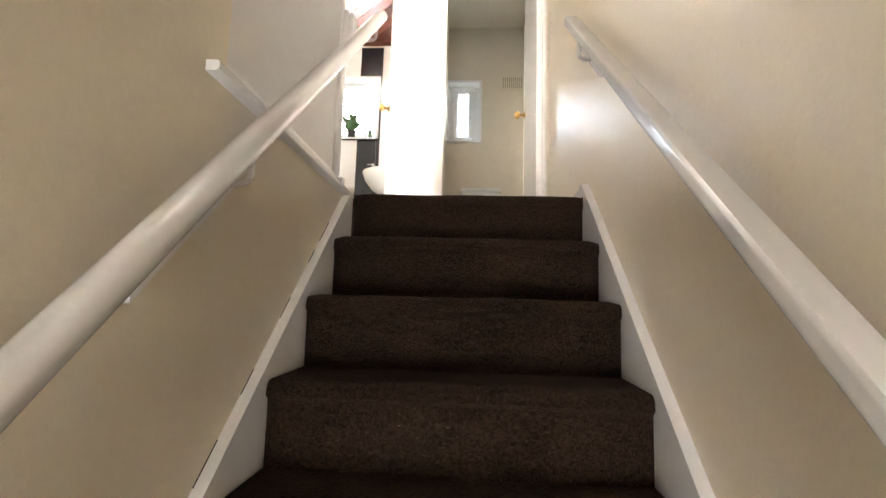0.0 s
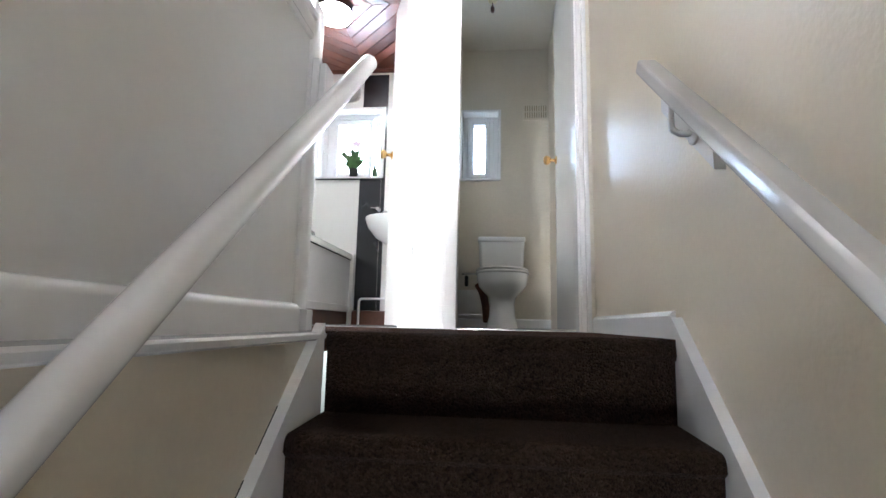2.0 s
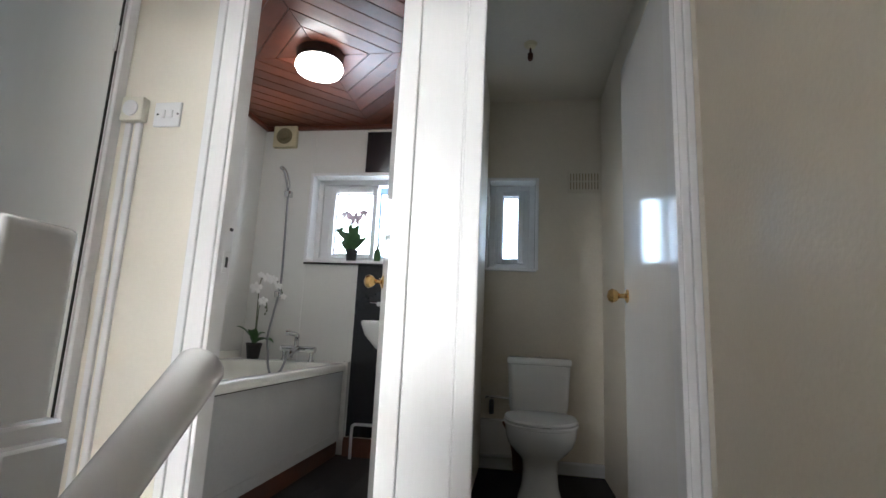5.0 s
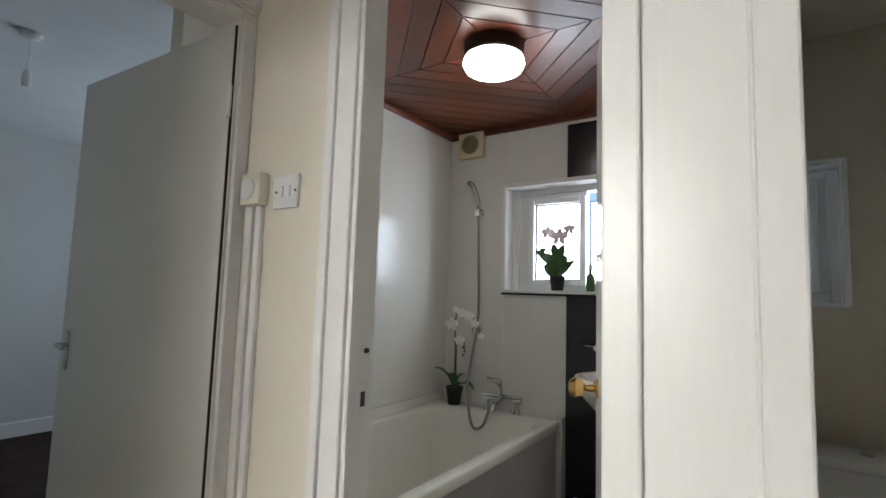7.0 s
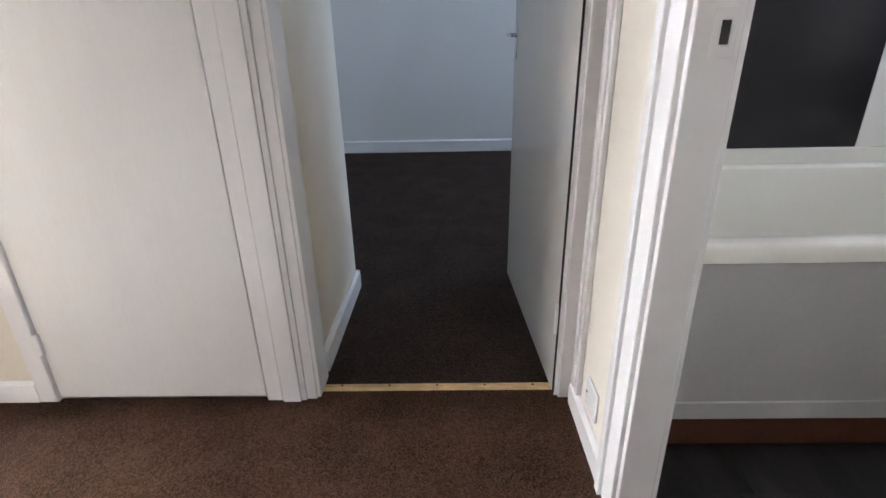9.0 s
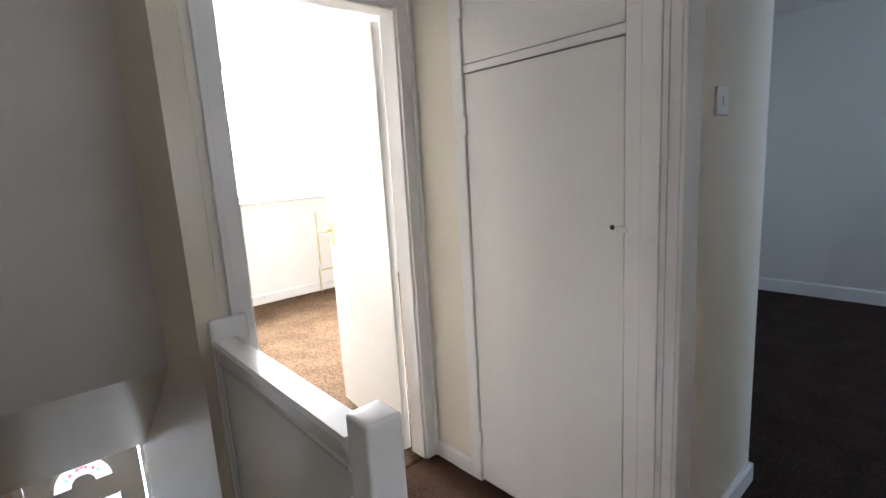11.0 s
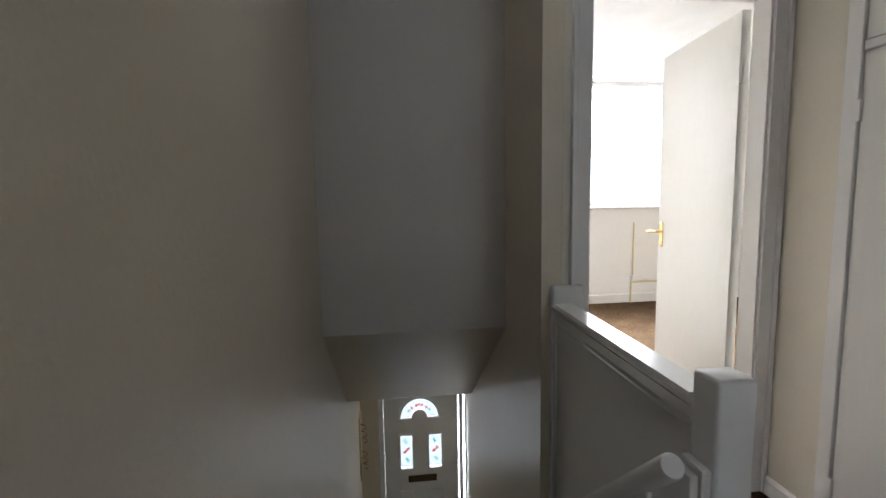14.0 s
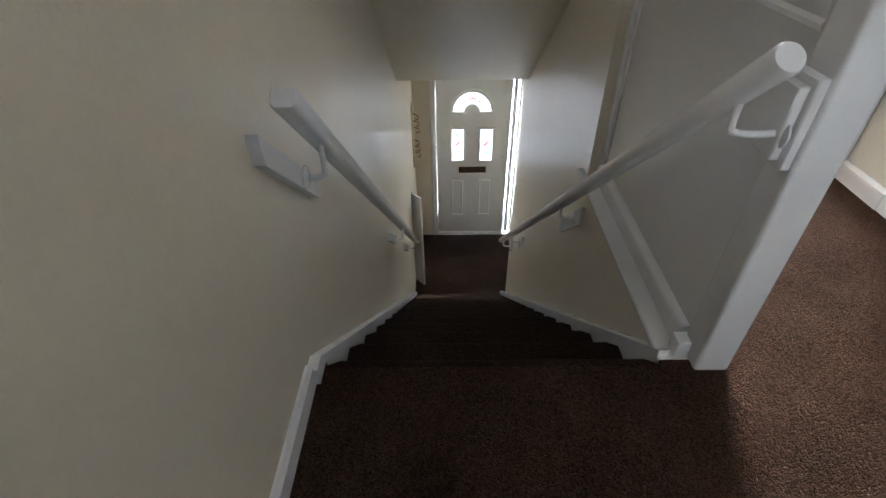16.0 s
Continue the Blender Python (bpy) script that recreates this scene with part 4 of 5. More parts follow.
part("overflow_grille", lathe(bmesh.new(), [(0.022, 0.009), (0.021, 0.0105)], (-1.10, 2.684, 0.485), 20, (0, -1, 0.12)), BLACK, tub, "dark overflow holes")
# strip puts the rim's shadow line into colour
part("joint", bm_box(-0.7835, -0.7790, TY0, 2.806, TZ - 0.052, TZ - 0.0445), SHADOW_GAP, tub, "dark strip painted as the shadow line under the rim")

tap = thing("bath_mixer", (-1.13, 2.775, TZ), "chrome bath shower mixer tap on the bath rim", "tap")
bm = bmesh.new()
for x in (-1.19, -1.00):
    lathe(bm, [(0.024, 0), (0.024, 0.005), (0.014, 0.02), (0.014, 0.075), (0.018, 0.085)], (x, 2.775, TZ), 18)
tube(bm, [(-1.215, 2.775, TZ + 0.078), (-0.975, 2.775, TZ + 0.078)], 0.021, 14)
part("body", bm, CHROME, tap)
part("spout", tube(bmesh.new(), curve_through([(-1.095, 2.775, TZ + 0.075), (-1.095, 2.72, TZ + 0.072), (-1.095, 2.67, TZ + 0.055), (-1.095, 2.655, TZ + 0.025)], 5), 0.019, 12), CHROME, tap)
part("lever", tube(bmesh.new(), curve_through([(-1.11, 2.775, TZ + 0.09), (-1.11, 2.77, TZ + 0.14), (-1.10, 2.74, TZ + 0.172), (-1.16, 2.70, TZ + 0.185)], 5), 0.016, 12), CHROME, tap)
shower = thing("shower_hose", (-1.31, 2.82, 1.93), "steel shower hose with chrome head on wall brackets", "shower")
part("hose", tube(bmesh.new(), curve_through([(-1.33, 2.825, 1.90), (-1.315, 2.832, 1.80), (-1.305, 2.835, 1.45), (-1.30, 2.835, 1.10), (-1.312, 2.80, 0.90), (-1.305, 2.74, 0.74), (-1.255, 2.67, 0.64), (-1.235, 2.655, 0.55), (-1.200, 2.650, 0.500), (-1.150, 2.655, 0.525), (-1.135, 2.69, 0.60), (-1.140, 2.75, 0.655)], 8), 0.0078, 10), HOSE, shower)
part("head", tube(bmesh.new(), curve_through([(-1.312, 2.83, 1.80), (-1.322, 2.815, 1.87), (-1.338, 2.79, 1.925), (-1.352, 2.765, 1.935)], 4), 0.016, 14), CHROME, shower)
for z in (1.755, 1.03):
    bm = bmesh.new()
    box(bm, -1.335, -1.285, 2.818, BACK - 0.006, z - 0.022, z + 0.022, 0.006, 2)
    part("bracket", bm, CHROME, shower)


def orchid_flower(bm, centre, facing, size):
    c, f = Vector(centre), Vector(facing).normalized()
    s = f.cross(Vector((0, 0, 1))).normalized()
    u = s.cross(f)
    for k in range(5):
        a = radians(90 + 72 * k)
        d = s * math.cos(a) + u * math.sin(a)
        w = s * -math.sin(a) + u * math.cos(a)
        wide = 0.55 if k in (1, 4) else 0.36
        pts = [(0, 0, 0), (0.45, wide * 0.8, 0.10), (0.85, wide * 0.75, 0.06), (1.05, 0, -0.06), (0.85, -wide * 0.75, 0.06), (0.45, -wide * 0.8, 0.10)]
        v = [bm.verts.new(c + size * (x * d + y * w + z * f)) for x, y, z in pts]
        mid = bm.verts.new(c + size * (0.55 * d + 0.16 * f))
        for i in range(6):
            bm.faces.new((v[i], v[(i + 1) % 6], mid))


def long_leaf(bm, base, tip, width, sag):
    b, t = Vector(base), Vector(tip)
    side = (t - b).cross(Vector((0, 0, 1))).normalized()
    rows_ = []
    for k in range(9):
        s = k / 8
        p = b.lerp(t, s) + Vector((0, 0, sag * 4 * s * (1 - s)))
        w = width * math.sin(math.pi * min(0.97, 0.12 + 0.88 * s)) ** 0.7
        rows_.append([bm.verts.new(p - side * w + Vector((0, 0, w * 0.3))), bm.verts.new(p - Vector((0, 0, w * 0.15))), bm.verts.new(p + side * w + Vector((0, 0, w * 0.3)))])
    for a, c in zip(rows_, rows_[1:]):
        bm.faces.new((a[0], a[1], c[1], c[0])), bm.faces.new((a[1], a[2], c[2], c[1]))


def plant_pot(parent, x, y, z, r, h):
    part("pot", lathe(bmesh.new(), [(r * 0.72, 0), (r * 0.97, h * 0.88), (r * 1.04, h * 0.89), (r * 1.04, h), (r * 0.94, h), (r * 0.9, h * 0.86), (0.004, h * 0.85)], (x, y, z), 24), BLACK, parent, "black plastic pot")


ox, oy, oz = -1.405, 2.755, TZ
orchid = thing("orchid", (ox, oy, oz), "white flowering orchid in a black pot on the bath corner", "plant")
plant_pot(orchid, ox, oy, oz, 0.052, 0.105)
for tip, w in (((-1.52, 2.70, oz + 0.21), 0.030), ((-1.24, 2.70, oz + 0.115), 0.032), ((-1.40, 2.68, oz + 0.19), 0.034), ((-1.36, 2.80, oz + 0.17), 0.028)):
    bm = bmesh.new()
    long_leaf(bm, (ox, oy, oz + 0.10), tip, w, 0.03)
    part("leaf", bm, LEAF, orchid)
for pts in ([(ox, oy, oz + 0.09), (ox - 0.005, oy, oz + 0.35), (ox, oy - 0.01, oz + 0.50), (ox + 0.035, oy - 0.02, oz + 0.555), (ox + 0.13, oy - 0.03, oz + 0.53), (ox + 0.19, oy - 0.04, oz + 0.44)], [(ox + 0.01, oy, oz + 0.09), (ox + 0.005, oy, oz + 0.28), (ox + 0.02, oy - 0.01, oz + 0.37), (ox + 0.07, oy - 0.03, oz + 0.39), (ox + 0.085, oy - 0.03, oz + 0.32)]):
    part("stem", tube(bmesh.new(), curve_through(pts, 6), 0.0035, 8), STEM, orchid)
for c, s in (((ox - 0.015, oy - 0.03, oz + 0.475), 0.042), ((ox + 0.005, oy - 0.02, oz + 0.565), 0.022), ((ox + 0.065, oy - 0.04, oz + 0.545), 0.032), ((ox + 0.115, oy - 0.045, oz + 0.53), 0.033), ((ox + 0.16, oy - 0.05, oz + 0.49), 0.026), ((ox + 0.055, oy - 0.045, oz + 0.385), 0.032), ((ox + 0.20, oy - 0.05, oz + 0.42), 0.022)):
    bm = bmesh.new()
    orchid_flower(bm, c, (0.35, -0.9, 0.05), s)
    part("flower", bm, PETAL, orchid, "white orchid bloom")
for k in range(3):
    part("bud", lathe(bmesh.new(), [(0.002, -0.009), (0.008, 0), (0.002, 0.009)], (ox + 0.075 + 0.010 * (k % 2), oy - 0.035, oz + 0.345 - 0.022 * k), 8), STEM, orchid)


def casement(name, x0, x1, z0, z1, glass, label, reveal, mullion=None):
    """A small upvc window in its plastered reveal."""
    ob = tagged(thing(name, ((x0 + x1) / 2, BACK, z0), label, "window"), kind="structure")
    bm = bmesh.new()
    yb = BACK + 0.10
    for a in ((x0, x0 + 0.045, z0, z1), (x1 - 0.045, x1, z0, z1), (x0 + 0.045, x1 - 0.045, z0, z0 + 0.05), (x0 + 0.045, x1 - 0.045, z1 - 0.045, z1)):
        box(bm, a[0], a[1], yb, yb + 0.06, a[2], a[3], 0.004)
    part("window_frame", bm, UPVC, ob)
    gx0, gx1, gz0, gz1 = glass
    sash = bmesh.new()
    for a in ((gx0 - 0.035, gx0, gz0 - 0.035, gz1 + 0.035), (gx1, gx1 + 0.035, gz0 - 0.035, gz1 + 0.035), (gx0, gx1, gz0 - 0.035, gz0), (gx0, gx1, gz1, gz1 + 0.035)):
        box(sash, a[0], a[1], yb - 0.018, yb + 0.055, a[2], a[3], 0.005)
    part("sash", sash, UPVC, ob)
    fill = bmesh.new()
    fx0, fx1, fz0, fz1 = x0 + 0.045, x1 - 0.045, z0 + 0.05, z1 - 0.045
    for a in ((fx0, gx0 - 0.035, fz0, fz1), (gx0 - 0.035, gx1 + 0.035, fz0, gz0 - 0.035), (gx0 - 0.035, gx1 + 0.035, gz1 + 0.035, fz1)):
        if a[1] - a[0] > 0.004 and a[3] - a[2] > 0.004:
            box(fill, a[0], a[1], yb + 0.012, yb + 0.05, a[2], a[3], 0.002)
    if mullion is None and fx1 - gx1 - 0.035 > 0.004:
        box(fill, gx1 + 0.035, fx1, yb + 0.012, yb + 0.05, fz0, fz1, 0.002)
    part("infill", fill, UPVC, ob)
    for a0, a1 in ([(gx0, gx1)] + ([(mullion, fx1)] if mullion else [])):
        pane = part("pane", bm_box(a0, a1, yb + 0.025, yb + 0.032, gz0, gz1), OBSCURE, ob, "bright obscured glass", smooth=False)
        pane.visible_shadow = False
        seal = bmesh.new()
        for b in ((a0, a0 + 0.006, gz0, gz1), (a1 - 0.006, a1, gz0, gz1), (a0 + 0.006, a1 - 0.006, gz0, gz0 + 0.006), (a0 + 0.006, a1 - 0.006, gz1 - 0.006, gz1)):
            box(seal, b[0], b[1], yb + 0.014, yb + 0.026, b[2], b[3])
        part("gasket", seal, BLACK, ob, "black rubber glazing seal", smooth=False)
    part("latch", bm_box((gx0 + gx1) / 2 - 0.02, (gx0 + gx1) / 2 + 0.02, yb - 0.035, yb - 0.016, gz0 - 0.028, gz0 - 0.014, 0.004), UPVC, ob)
    trim = bmesh.new()
    for a in ((x0 - 0.018, x0, z0, z1 + 0.018), (x1, x1 + 0.018, z0, z1 + 0.018), (x0, x1, z1, z1 + 0.018)):
        box(trim, a[0], a[1], BACK - 0.014, BACK + 0.004, a[2], a[3], 0.002)
    for a in ((x0, x0 + 0.006, z0, z1), (x1 - 0.006, x1, z0, z1), (x0 + 0.006, x1 - 0.006, z1 - 0.006, z1)):
        box(trim, a[0], a[1], BACK - 0.010, yb, a[2], a[3], 0.001)
    part("reveal_trim", trim, GLOSS, ob)
    part("window_sill", bm_box(x0 - 0.008, x1 + 0.008, BACK - reveal, yb + 0.002, z0 - 0.012, z0 + 0.006, 0.004, 2), GLOSS, ob)
    return ob


w1 = casement("window_bathroom", -1.14, -0.56, 1.274, 1.905, (-0.99, -0.71, 1.345, 1.80), "white upvc bathroom window with bright obscured glass", 0.022, -0.655)
part("sill_edge", bm_box(-1.150, -0.548, BACK - 0.024, BACK - 0.008, 1.250, 1.262, 0.002), PANEL_BLACK, w1, "dark edging under the sill")
w2 = casement("window_toilet", 0.14, 0.46, 1.248, 1.86, (0.236, 0.345, 1.333, 1.775), "narrow white upvc toilet window with bright obscured glass", 0.03)

px_, py_, pz_ = -0.825, BACK + 0.045, 1.280
plant = thing("potted_orchid", (px_, py_, pz_), "pale pink orchid in a dark pot on the bathroom windowsill", "plant")
plant_pot(plant, px_, py_, pz_, 0.045, 0.085)


def broad_leaf(bm, base, tip, width):
    """A rounded, cupped leaf turned to the room."""
    b, t = Vector(base), Vector(tip)
    way = (t - b).normalized()
    side = way.cross(Vector((0.1, -1, 0.25))).normalized()
    front = side.cross(way)
    rows_ = []
    for k in range(8):
        u = k / 7
        w = width * math.sin(math.pi * (0.10 + 0.86 * u)) ** 0.75
        p = b.lerp(t, u) + front * (0.012 * math.sin(math.pi * u))
        rows_.append([bm.verts.new(p + side * (w * q) + front * (0.25 * w * q * q)) for q in (-1, -0.5, 0, 0.5, 1)])
    for a, c in zip(rows_, rows_[1:]):
        for q in range(4):
            bm.faces.new((a[q], a[q + 1], c[q + 1], c[q]))


for dx, dz, tx, tz, w in ((0.0, 0.08, -0.075, 0.150, 0.030), (0.0, 0.09, 0.080, 0.145, 0.030), (-0.01, 0.12, -0.055, 0.215, 0.032), (0.01, 0.12, 0.060, 0.200, 0.033), (0.0, 0.11, 0.005, 0.195, 0.036),
                          (-0.02, 0.15, -0.125, 0.235, 0.024), (0.01, 0.17, 0.045, 0.265, 0.026), (-0.01, 0.10, -0.03, 0.165, 0.030), (0.01, 0.10, 0.105, 0.175, 0.022), (0.0, 0.19, -0.02, 0.270, 0.024)):
    bm = bmesh.new()
    broad_leaf(bm, (px_ + dx, py_, pz_ + dz), (px_ + tx, py_ - 0.02 + 0.12 * abs(tx), pz_ + tz), w)
    part("leaf", bm, LEAF, plant)
part("stem", tube(bmesh.new(), curve_through([(px_, py_, pz_ + 0.08), (px_ - 0.01, py_, pz_ + 0.22), (px_ + 0.01, py_ - 0.01, pz_ + 0.34), (px_ + 0.05, py_ - 0.01, pz_ + 0.37)], 6), 0.003, 8), STEM, plant)
for c, s in (((px_ - 0.060, py_, pz_ + 0.340), 0.040), ((px_ + 0.015, py_ - 0.012, pz_ + 0.310), 0.050), ((px_ + 0.070, py_, pz_ + 0.355), 0.034), ((px_ - 0.09, py_, pz_ + 0.235), 0.022)):
    bm = bmesh.new()
    orchid_flower(bm, c, (0.1, -1, 0.1), s)
    part("flower", bm, PINK if c[2] > pz_ + 0.3 else LEAF, plant, "pale pink bloom")
jar = thing("green_bottle", (-0.635, BACK + 0.05, 1.280), "small clear bottle of green liquid on the windowsill", "bottle")
part("bottle", lathe(bmesh.new(), [(0.022, 0), (0.024, 0.05), (0.022, 0.085), (0.009, 0.10), (0.009, 0.125)], (-0.635, BACK + 0.05, 1.280), 18), LEAF, jar)
part("cap", lathe(bmesh.new(), [(0.011, 0.125), (0.011, 0.15)], (-0.635, BACK + 0.05, 1.280), 14), UPVC, jar)

fan = thing("extractor_fan", (-1.377, BACK, 2.20), "yellowed square extractor fan in the bathroom corner", "extractor fan")
part("body", bm_box(-1.468, -1.287, BACK - 0.05, BACK - 0.006, 2.112, 2.283 - 0.035 + 0.03, 0.008, 2), AGED, fan)
for r0, r1 in ((0.060, 0.050), (0.042, 0.034), (0.022, 0.004)):
    part("grille_ring", lathe(bmesh.new(), [(r0, 0), (r0, 0.007), (r1, 0.007), (r1, 0)], (-1.377, BACK - 0.05, 2.195), 28, (0, -1, 0)), GRILLE, fan, "brown fan grille ring")
light = thing("bathroom_light", (-0.735, 1.93, CZ), "lit round opal ceiling light with a dark base", "ceiling light")
part("base", lathe(bmesh.new(), [(0.118, -0.062), (0.124, -0.055), (0.124, -0.003), (0.10, 0.0)], (-0.735, 1.93, CZ), 40), BLACK, light, "dark brown drum base")
part("diffuser", lathe(bmesh.new(), [(0.02, -0.128), (0.085, -0.124), (0.118, -0.108), (0.128, -0.085), (0.122, -0.063)], (-0.735, 1.93, CZ), 40), BULB, light, "glowing opal diffuser")

basin = thing("wash_basin", (-0.40, 2.6, 0.8), "white porcelain wall basin with chrome taps", "basin")
bm = bmesh.new()
loops = []
for s, z in ((0.30, 0.66), (0.62, 0.70), (0.90, 0.78), (1.0, 0.845), (1.0, 0.862), (0.97, 0.868), (0.86, 0.866), (0.78, 0.83), (0.5, 0.755), (0.12, 0.745)):
    ring = []
    for k in range(36):
        a = 6.28318 * k / 36
        x, y = 0.225 * math.cos(a), 0.20 * math.sin(a)
        ring.append(bm.verts.new((-0.40 + x * s, min(BACK - 0.008, 2.66 + y * s + 0.10 * (1 - s) * (z < 0.85)), z)))
    loops.append(ring)
for a, b in zip(loops, loops[1:]):
    for k in range(36):
        bm.faces.new((a[k], a[(k + 1) % 36], b[(k + 1) % 36], b[k]))
bm.faces.new(loops[0]), bm.faces.new(loops[-1])
bmesh.ops.recalc_face_normals(bm, faces=bm.faces)
part("bowl", bm, PORCELAIN, basin)
bm = bmesh.new()
box(bm, -0.58, -0.22, 2.74, BACK - 0.007, 0.80, 0.87, 0.012, 2)
part("ledge", bm, PORCELAIN, basin)
for x in (-0.50, -0.30):
    bm = lathe(bmesh.new(), [(0.020, 0), (0.014, 0.02), (0.014, 0.06), (0.022, 0.07), (0.022, 0.085)], (x, 2.79, 0.869), 16)
    tube(bm, curve_through([(x, 2.79, 0.905), (x, 2.74, 0.915), (x, 2.70, 0.90)], 4), 0.010, 10)
    part("tap", bm, CHROME, basin, "chrome tap")
spur = thing("wall_stop_valve", (-0.57, 2.83, 0.985), "chrome lever valve on the black panel above the basin", "valve")
part("body", lathe(bmesh.new(), [(0.022, 0), (0.022, 0.008), (0.012, 0.02), (0.016, 0.05)], (-0.57, BACK - 0.006, 0.985), 16, (0, -1, 0)), CHROME, spur)
part("lever", tube(bmesh.new(), [(-0.63, 2.815, 0.993), (-0.55, 2.815, 0.99)], 0.005, 8), CHROME, spur)
pipe = thing("white_pipe", (-0.6, 2.78, 0.2), "white painted pipe bent along the bathroom wall near the floor", "pipe")
part("pipe", tube(bmesh.new(), curve_through([(-0.685, 2.78, 0.0), (-0.685, 2.78, 0.17), (-0.675, 2.78, 0.205), (-0.62, 2.78, 0.212), (-0.30, 2.78, 0.212), (-0.08, 2.78, 0.212)], 6), 0.010, 10), GLOSS, pipe)

# ---- toilet room ----
loo = thing("toilet", (0.48, 2.2, 0), "white close-coupled toilet with cistern and closed seat", "toilet")


def loft(bm, sections, steps=32):
    """Stacked oval sections: (cx, cy, half width, half depth front, half depth back, z)."""
    rings = []
    for cx_, cy_, hw, hf, hb, z in sections:
        ring = []
        for k in range(steps):
            a = 6.28318 * k / steps
            c, s = math.cos(a), math.sin(a)
            ring.append(bm.verts.new((cx_ + hw * (abs(c) ** 0.85) * (1 if c > 0 else -1), cy_ + (hb if s > 0 else hf) * (abs(s) ** 0.85) * (1 if s > 0 else -1), z)))
        rings.append(ring)
    for a, b in zip(rings, rings[1:]):
        for k in range(steps):
            bm.faces.new((a[k], a[(k + 1) % steps], b[(k + 1) % steps], b[k]))
    bm.faces.new(rings[0][::-1]), bm.faces.new(rings[-1])
    bmesh.ops.recalc_face_normals(bm, faces=bm.faces)
    return bm


TC = 0.480
part("pan", loft(bmesh.new(), [(TC, 2.30, 0.112, 0.150, 0.22, 0.0), (TC, 2.30, 0.110, 0.146, 0.22, 0.02), (TC, 2.30, 0.092, 0.120, 0.22, 0.08), (TC, 2.30, 0.086, 0.112, 0.22, 0.17), (TC, 2.30, 0.096, 0.128, 0.22, 0.215), (TC, 2.30, 0.132, 0.175, 0.225, 0.25), (TC, 2.30, 0.164, 0.216, 0.23, 0.288), (TC, 2.30, 0.177, 0.233, 0.24, 0.33), (TC, 2.30, 0.180, 0.238, 0.24, 0.375)]), PORCELAIN, loo)
part("seat", loft(bmesh.new(), [(TC, 2.30, 0.186, 0.245, 0.18, 0.378), (TC, 2.30, 0.190, 0.248, 0.18, 0.388), (TC, 2.30, 0.184, 0.244, 0.18, 0.394)]), PORCELAIN, loo)
part("lid", loft(bmesh.new(), [(TC, 2.30, 0.182, 0.240, 0.18, 0.397), (TC, 2.30, 0.186, 0.246, 0.18, 0.404), (TC, 2.30, 0.178, 0.238, 0.18, 0.414), (TC, 2.30, 0.12, 0.17, 0.12, 0.418)]), PORCELAIN, loo)
bm = bmesh.new()
bmv = []
for z, hw, f in ((0.39, 0.156, 2.56), (0.42, 0.166, 2.555), (0.655, 0.177, 2.535)):
    bmv.append([bm.verts.new((x, y, z)) for x, y in rounded(TC - hw, TC + hw, f, 2.78, 0.03)])
for a, b in zip(bmv, bmv[1:]):
    for k in range(len(a)):
        bm.faces.new((a[k], a[(k + 1) % len(a)], b[(k + 1) % len(a)], b[k]))
bm.faces.new(bmv[0][::-1]), bm.faces.new(bmv[-1])
bmesh.ops.recalc_face_normals(bm, faces=bm.faces)
part("cistern", bm, PORCELAIN, loo)
part("cistern_lid", bm_box(TC - 0.182, TC + 0.182, 2.522, 2.79, 0.657, 0.695, 0.012, 3), PORCELAIN, loo)
part("flush_button", lathe(bmesh.new(), [(0.022, 0), (0.022, 0.006), (0.016, 0.009)], (TC, 2.65, 0.695), 20), CHROME, loo, "chrome flush button")
pipes = thing("toilet_pipework", (0.27, 2.82, 0.2), "old pipes with dark lagging beside the toilet", "pipe")
part("supply", tube(bmesh.new(), curve_through([(0.16, 2.82, 0.43), (0.20, 2.82, 0.435), (0.33, 2.80, 0.43)], 4), 0.008, 8), CHROME, pipes)
part("valve", bm_box(0.185, 0.215, 2.80, 2.84, 0.33, 0.42, 0.008, 2), BLACK, pipes, "black stop valve")
part("waste", tube(bmesh.new(), curve_through([(0.30, 2.62, 0.33), (0.335, 2.60, 0.27), (0.36, 2.62, 0.17), (0.37, 2.68, 0.05)], 5), 0.030, 12), DARKWOOD, pipes, "dark rusty waste pipe")
part("box", bm_box(0.135, 0.33, 2.79, BACK - 0.017, 0.075, 0.30, 0.006, 2), PANEL_WHITE, pipes)
part("drain_pipe", tube(bmesh.new(), [(0.14, 2.76, 0.095), (0.36, 2.76, 0.10)], 0.009, 8), GLOSS, pipes)
grille = thing("air_brick_vent", (0.775, BACK, 1.83), "cream painted plaster vent with rows of slots", "vent")
part("plate", bm_box(0.664, 0.884, BACK - 0.008, BACK, 1.774, 1.927, 0.002), TAN_PAINT, grille)
for k in range(10):
    for z in (1.797, 1.857):
        part("slot", bm_box(0.682 + 0.0195 * k, 0.689 + 0.0195 * k, BACK - 0.0095, BACK - 0.0075, z, z + 0.05), GRILLE, grille, smooth=False)
pend = thing("pendant_holder", (0.397, 2.175, TOP), "bare brown pendant lamp holder without a bulb", "lamp holder")
part("rose", lathe(bmesh.new(), [(0.010, -0.025), (0.030, -0.018), (0.038, -0.001)], (0.397, 2.175, TOP), 20), AGED, pend)
part("holder", lathe(bmesh.new(), [(0.011, -0.100), (0.015, -0.090), (0.015, -0.062), (0.007, -0.052), (0.004, -0.02)], (0.397, 2.175, TOP), 16), DARKWOOD, pend)

# ---- front bedroom ----
setting("backdrop", bm_box(-14, 10, -14.1, -14.0, -3.0, 5.0), DAYLIGHT, "bright hazy daylight beyond the front window", "sky")
fw = tagged(thing("window_front_bedroom", (-1.52, -4.28, 1.08), "wide white upvc bedroom window full of daylight", "window"), kind="structure")
bm = bmesh.new()
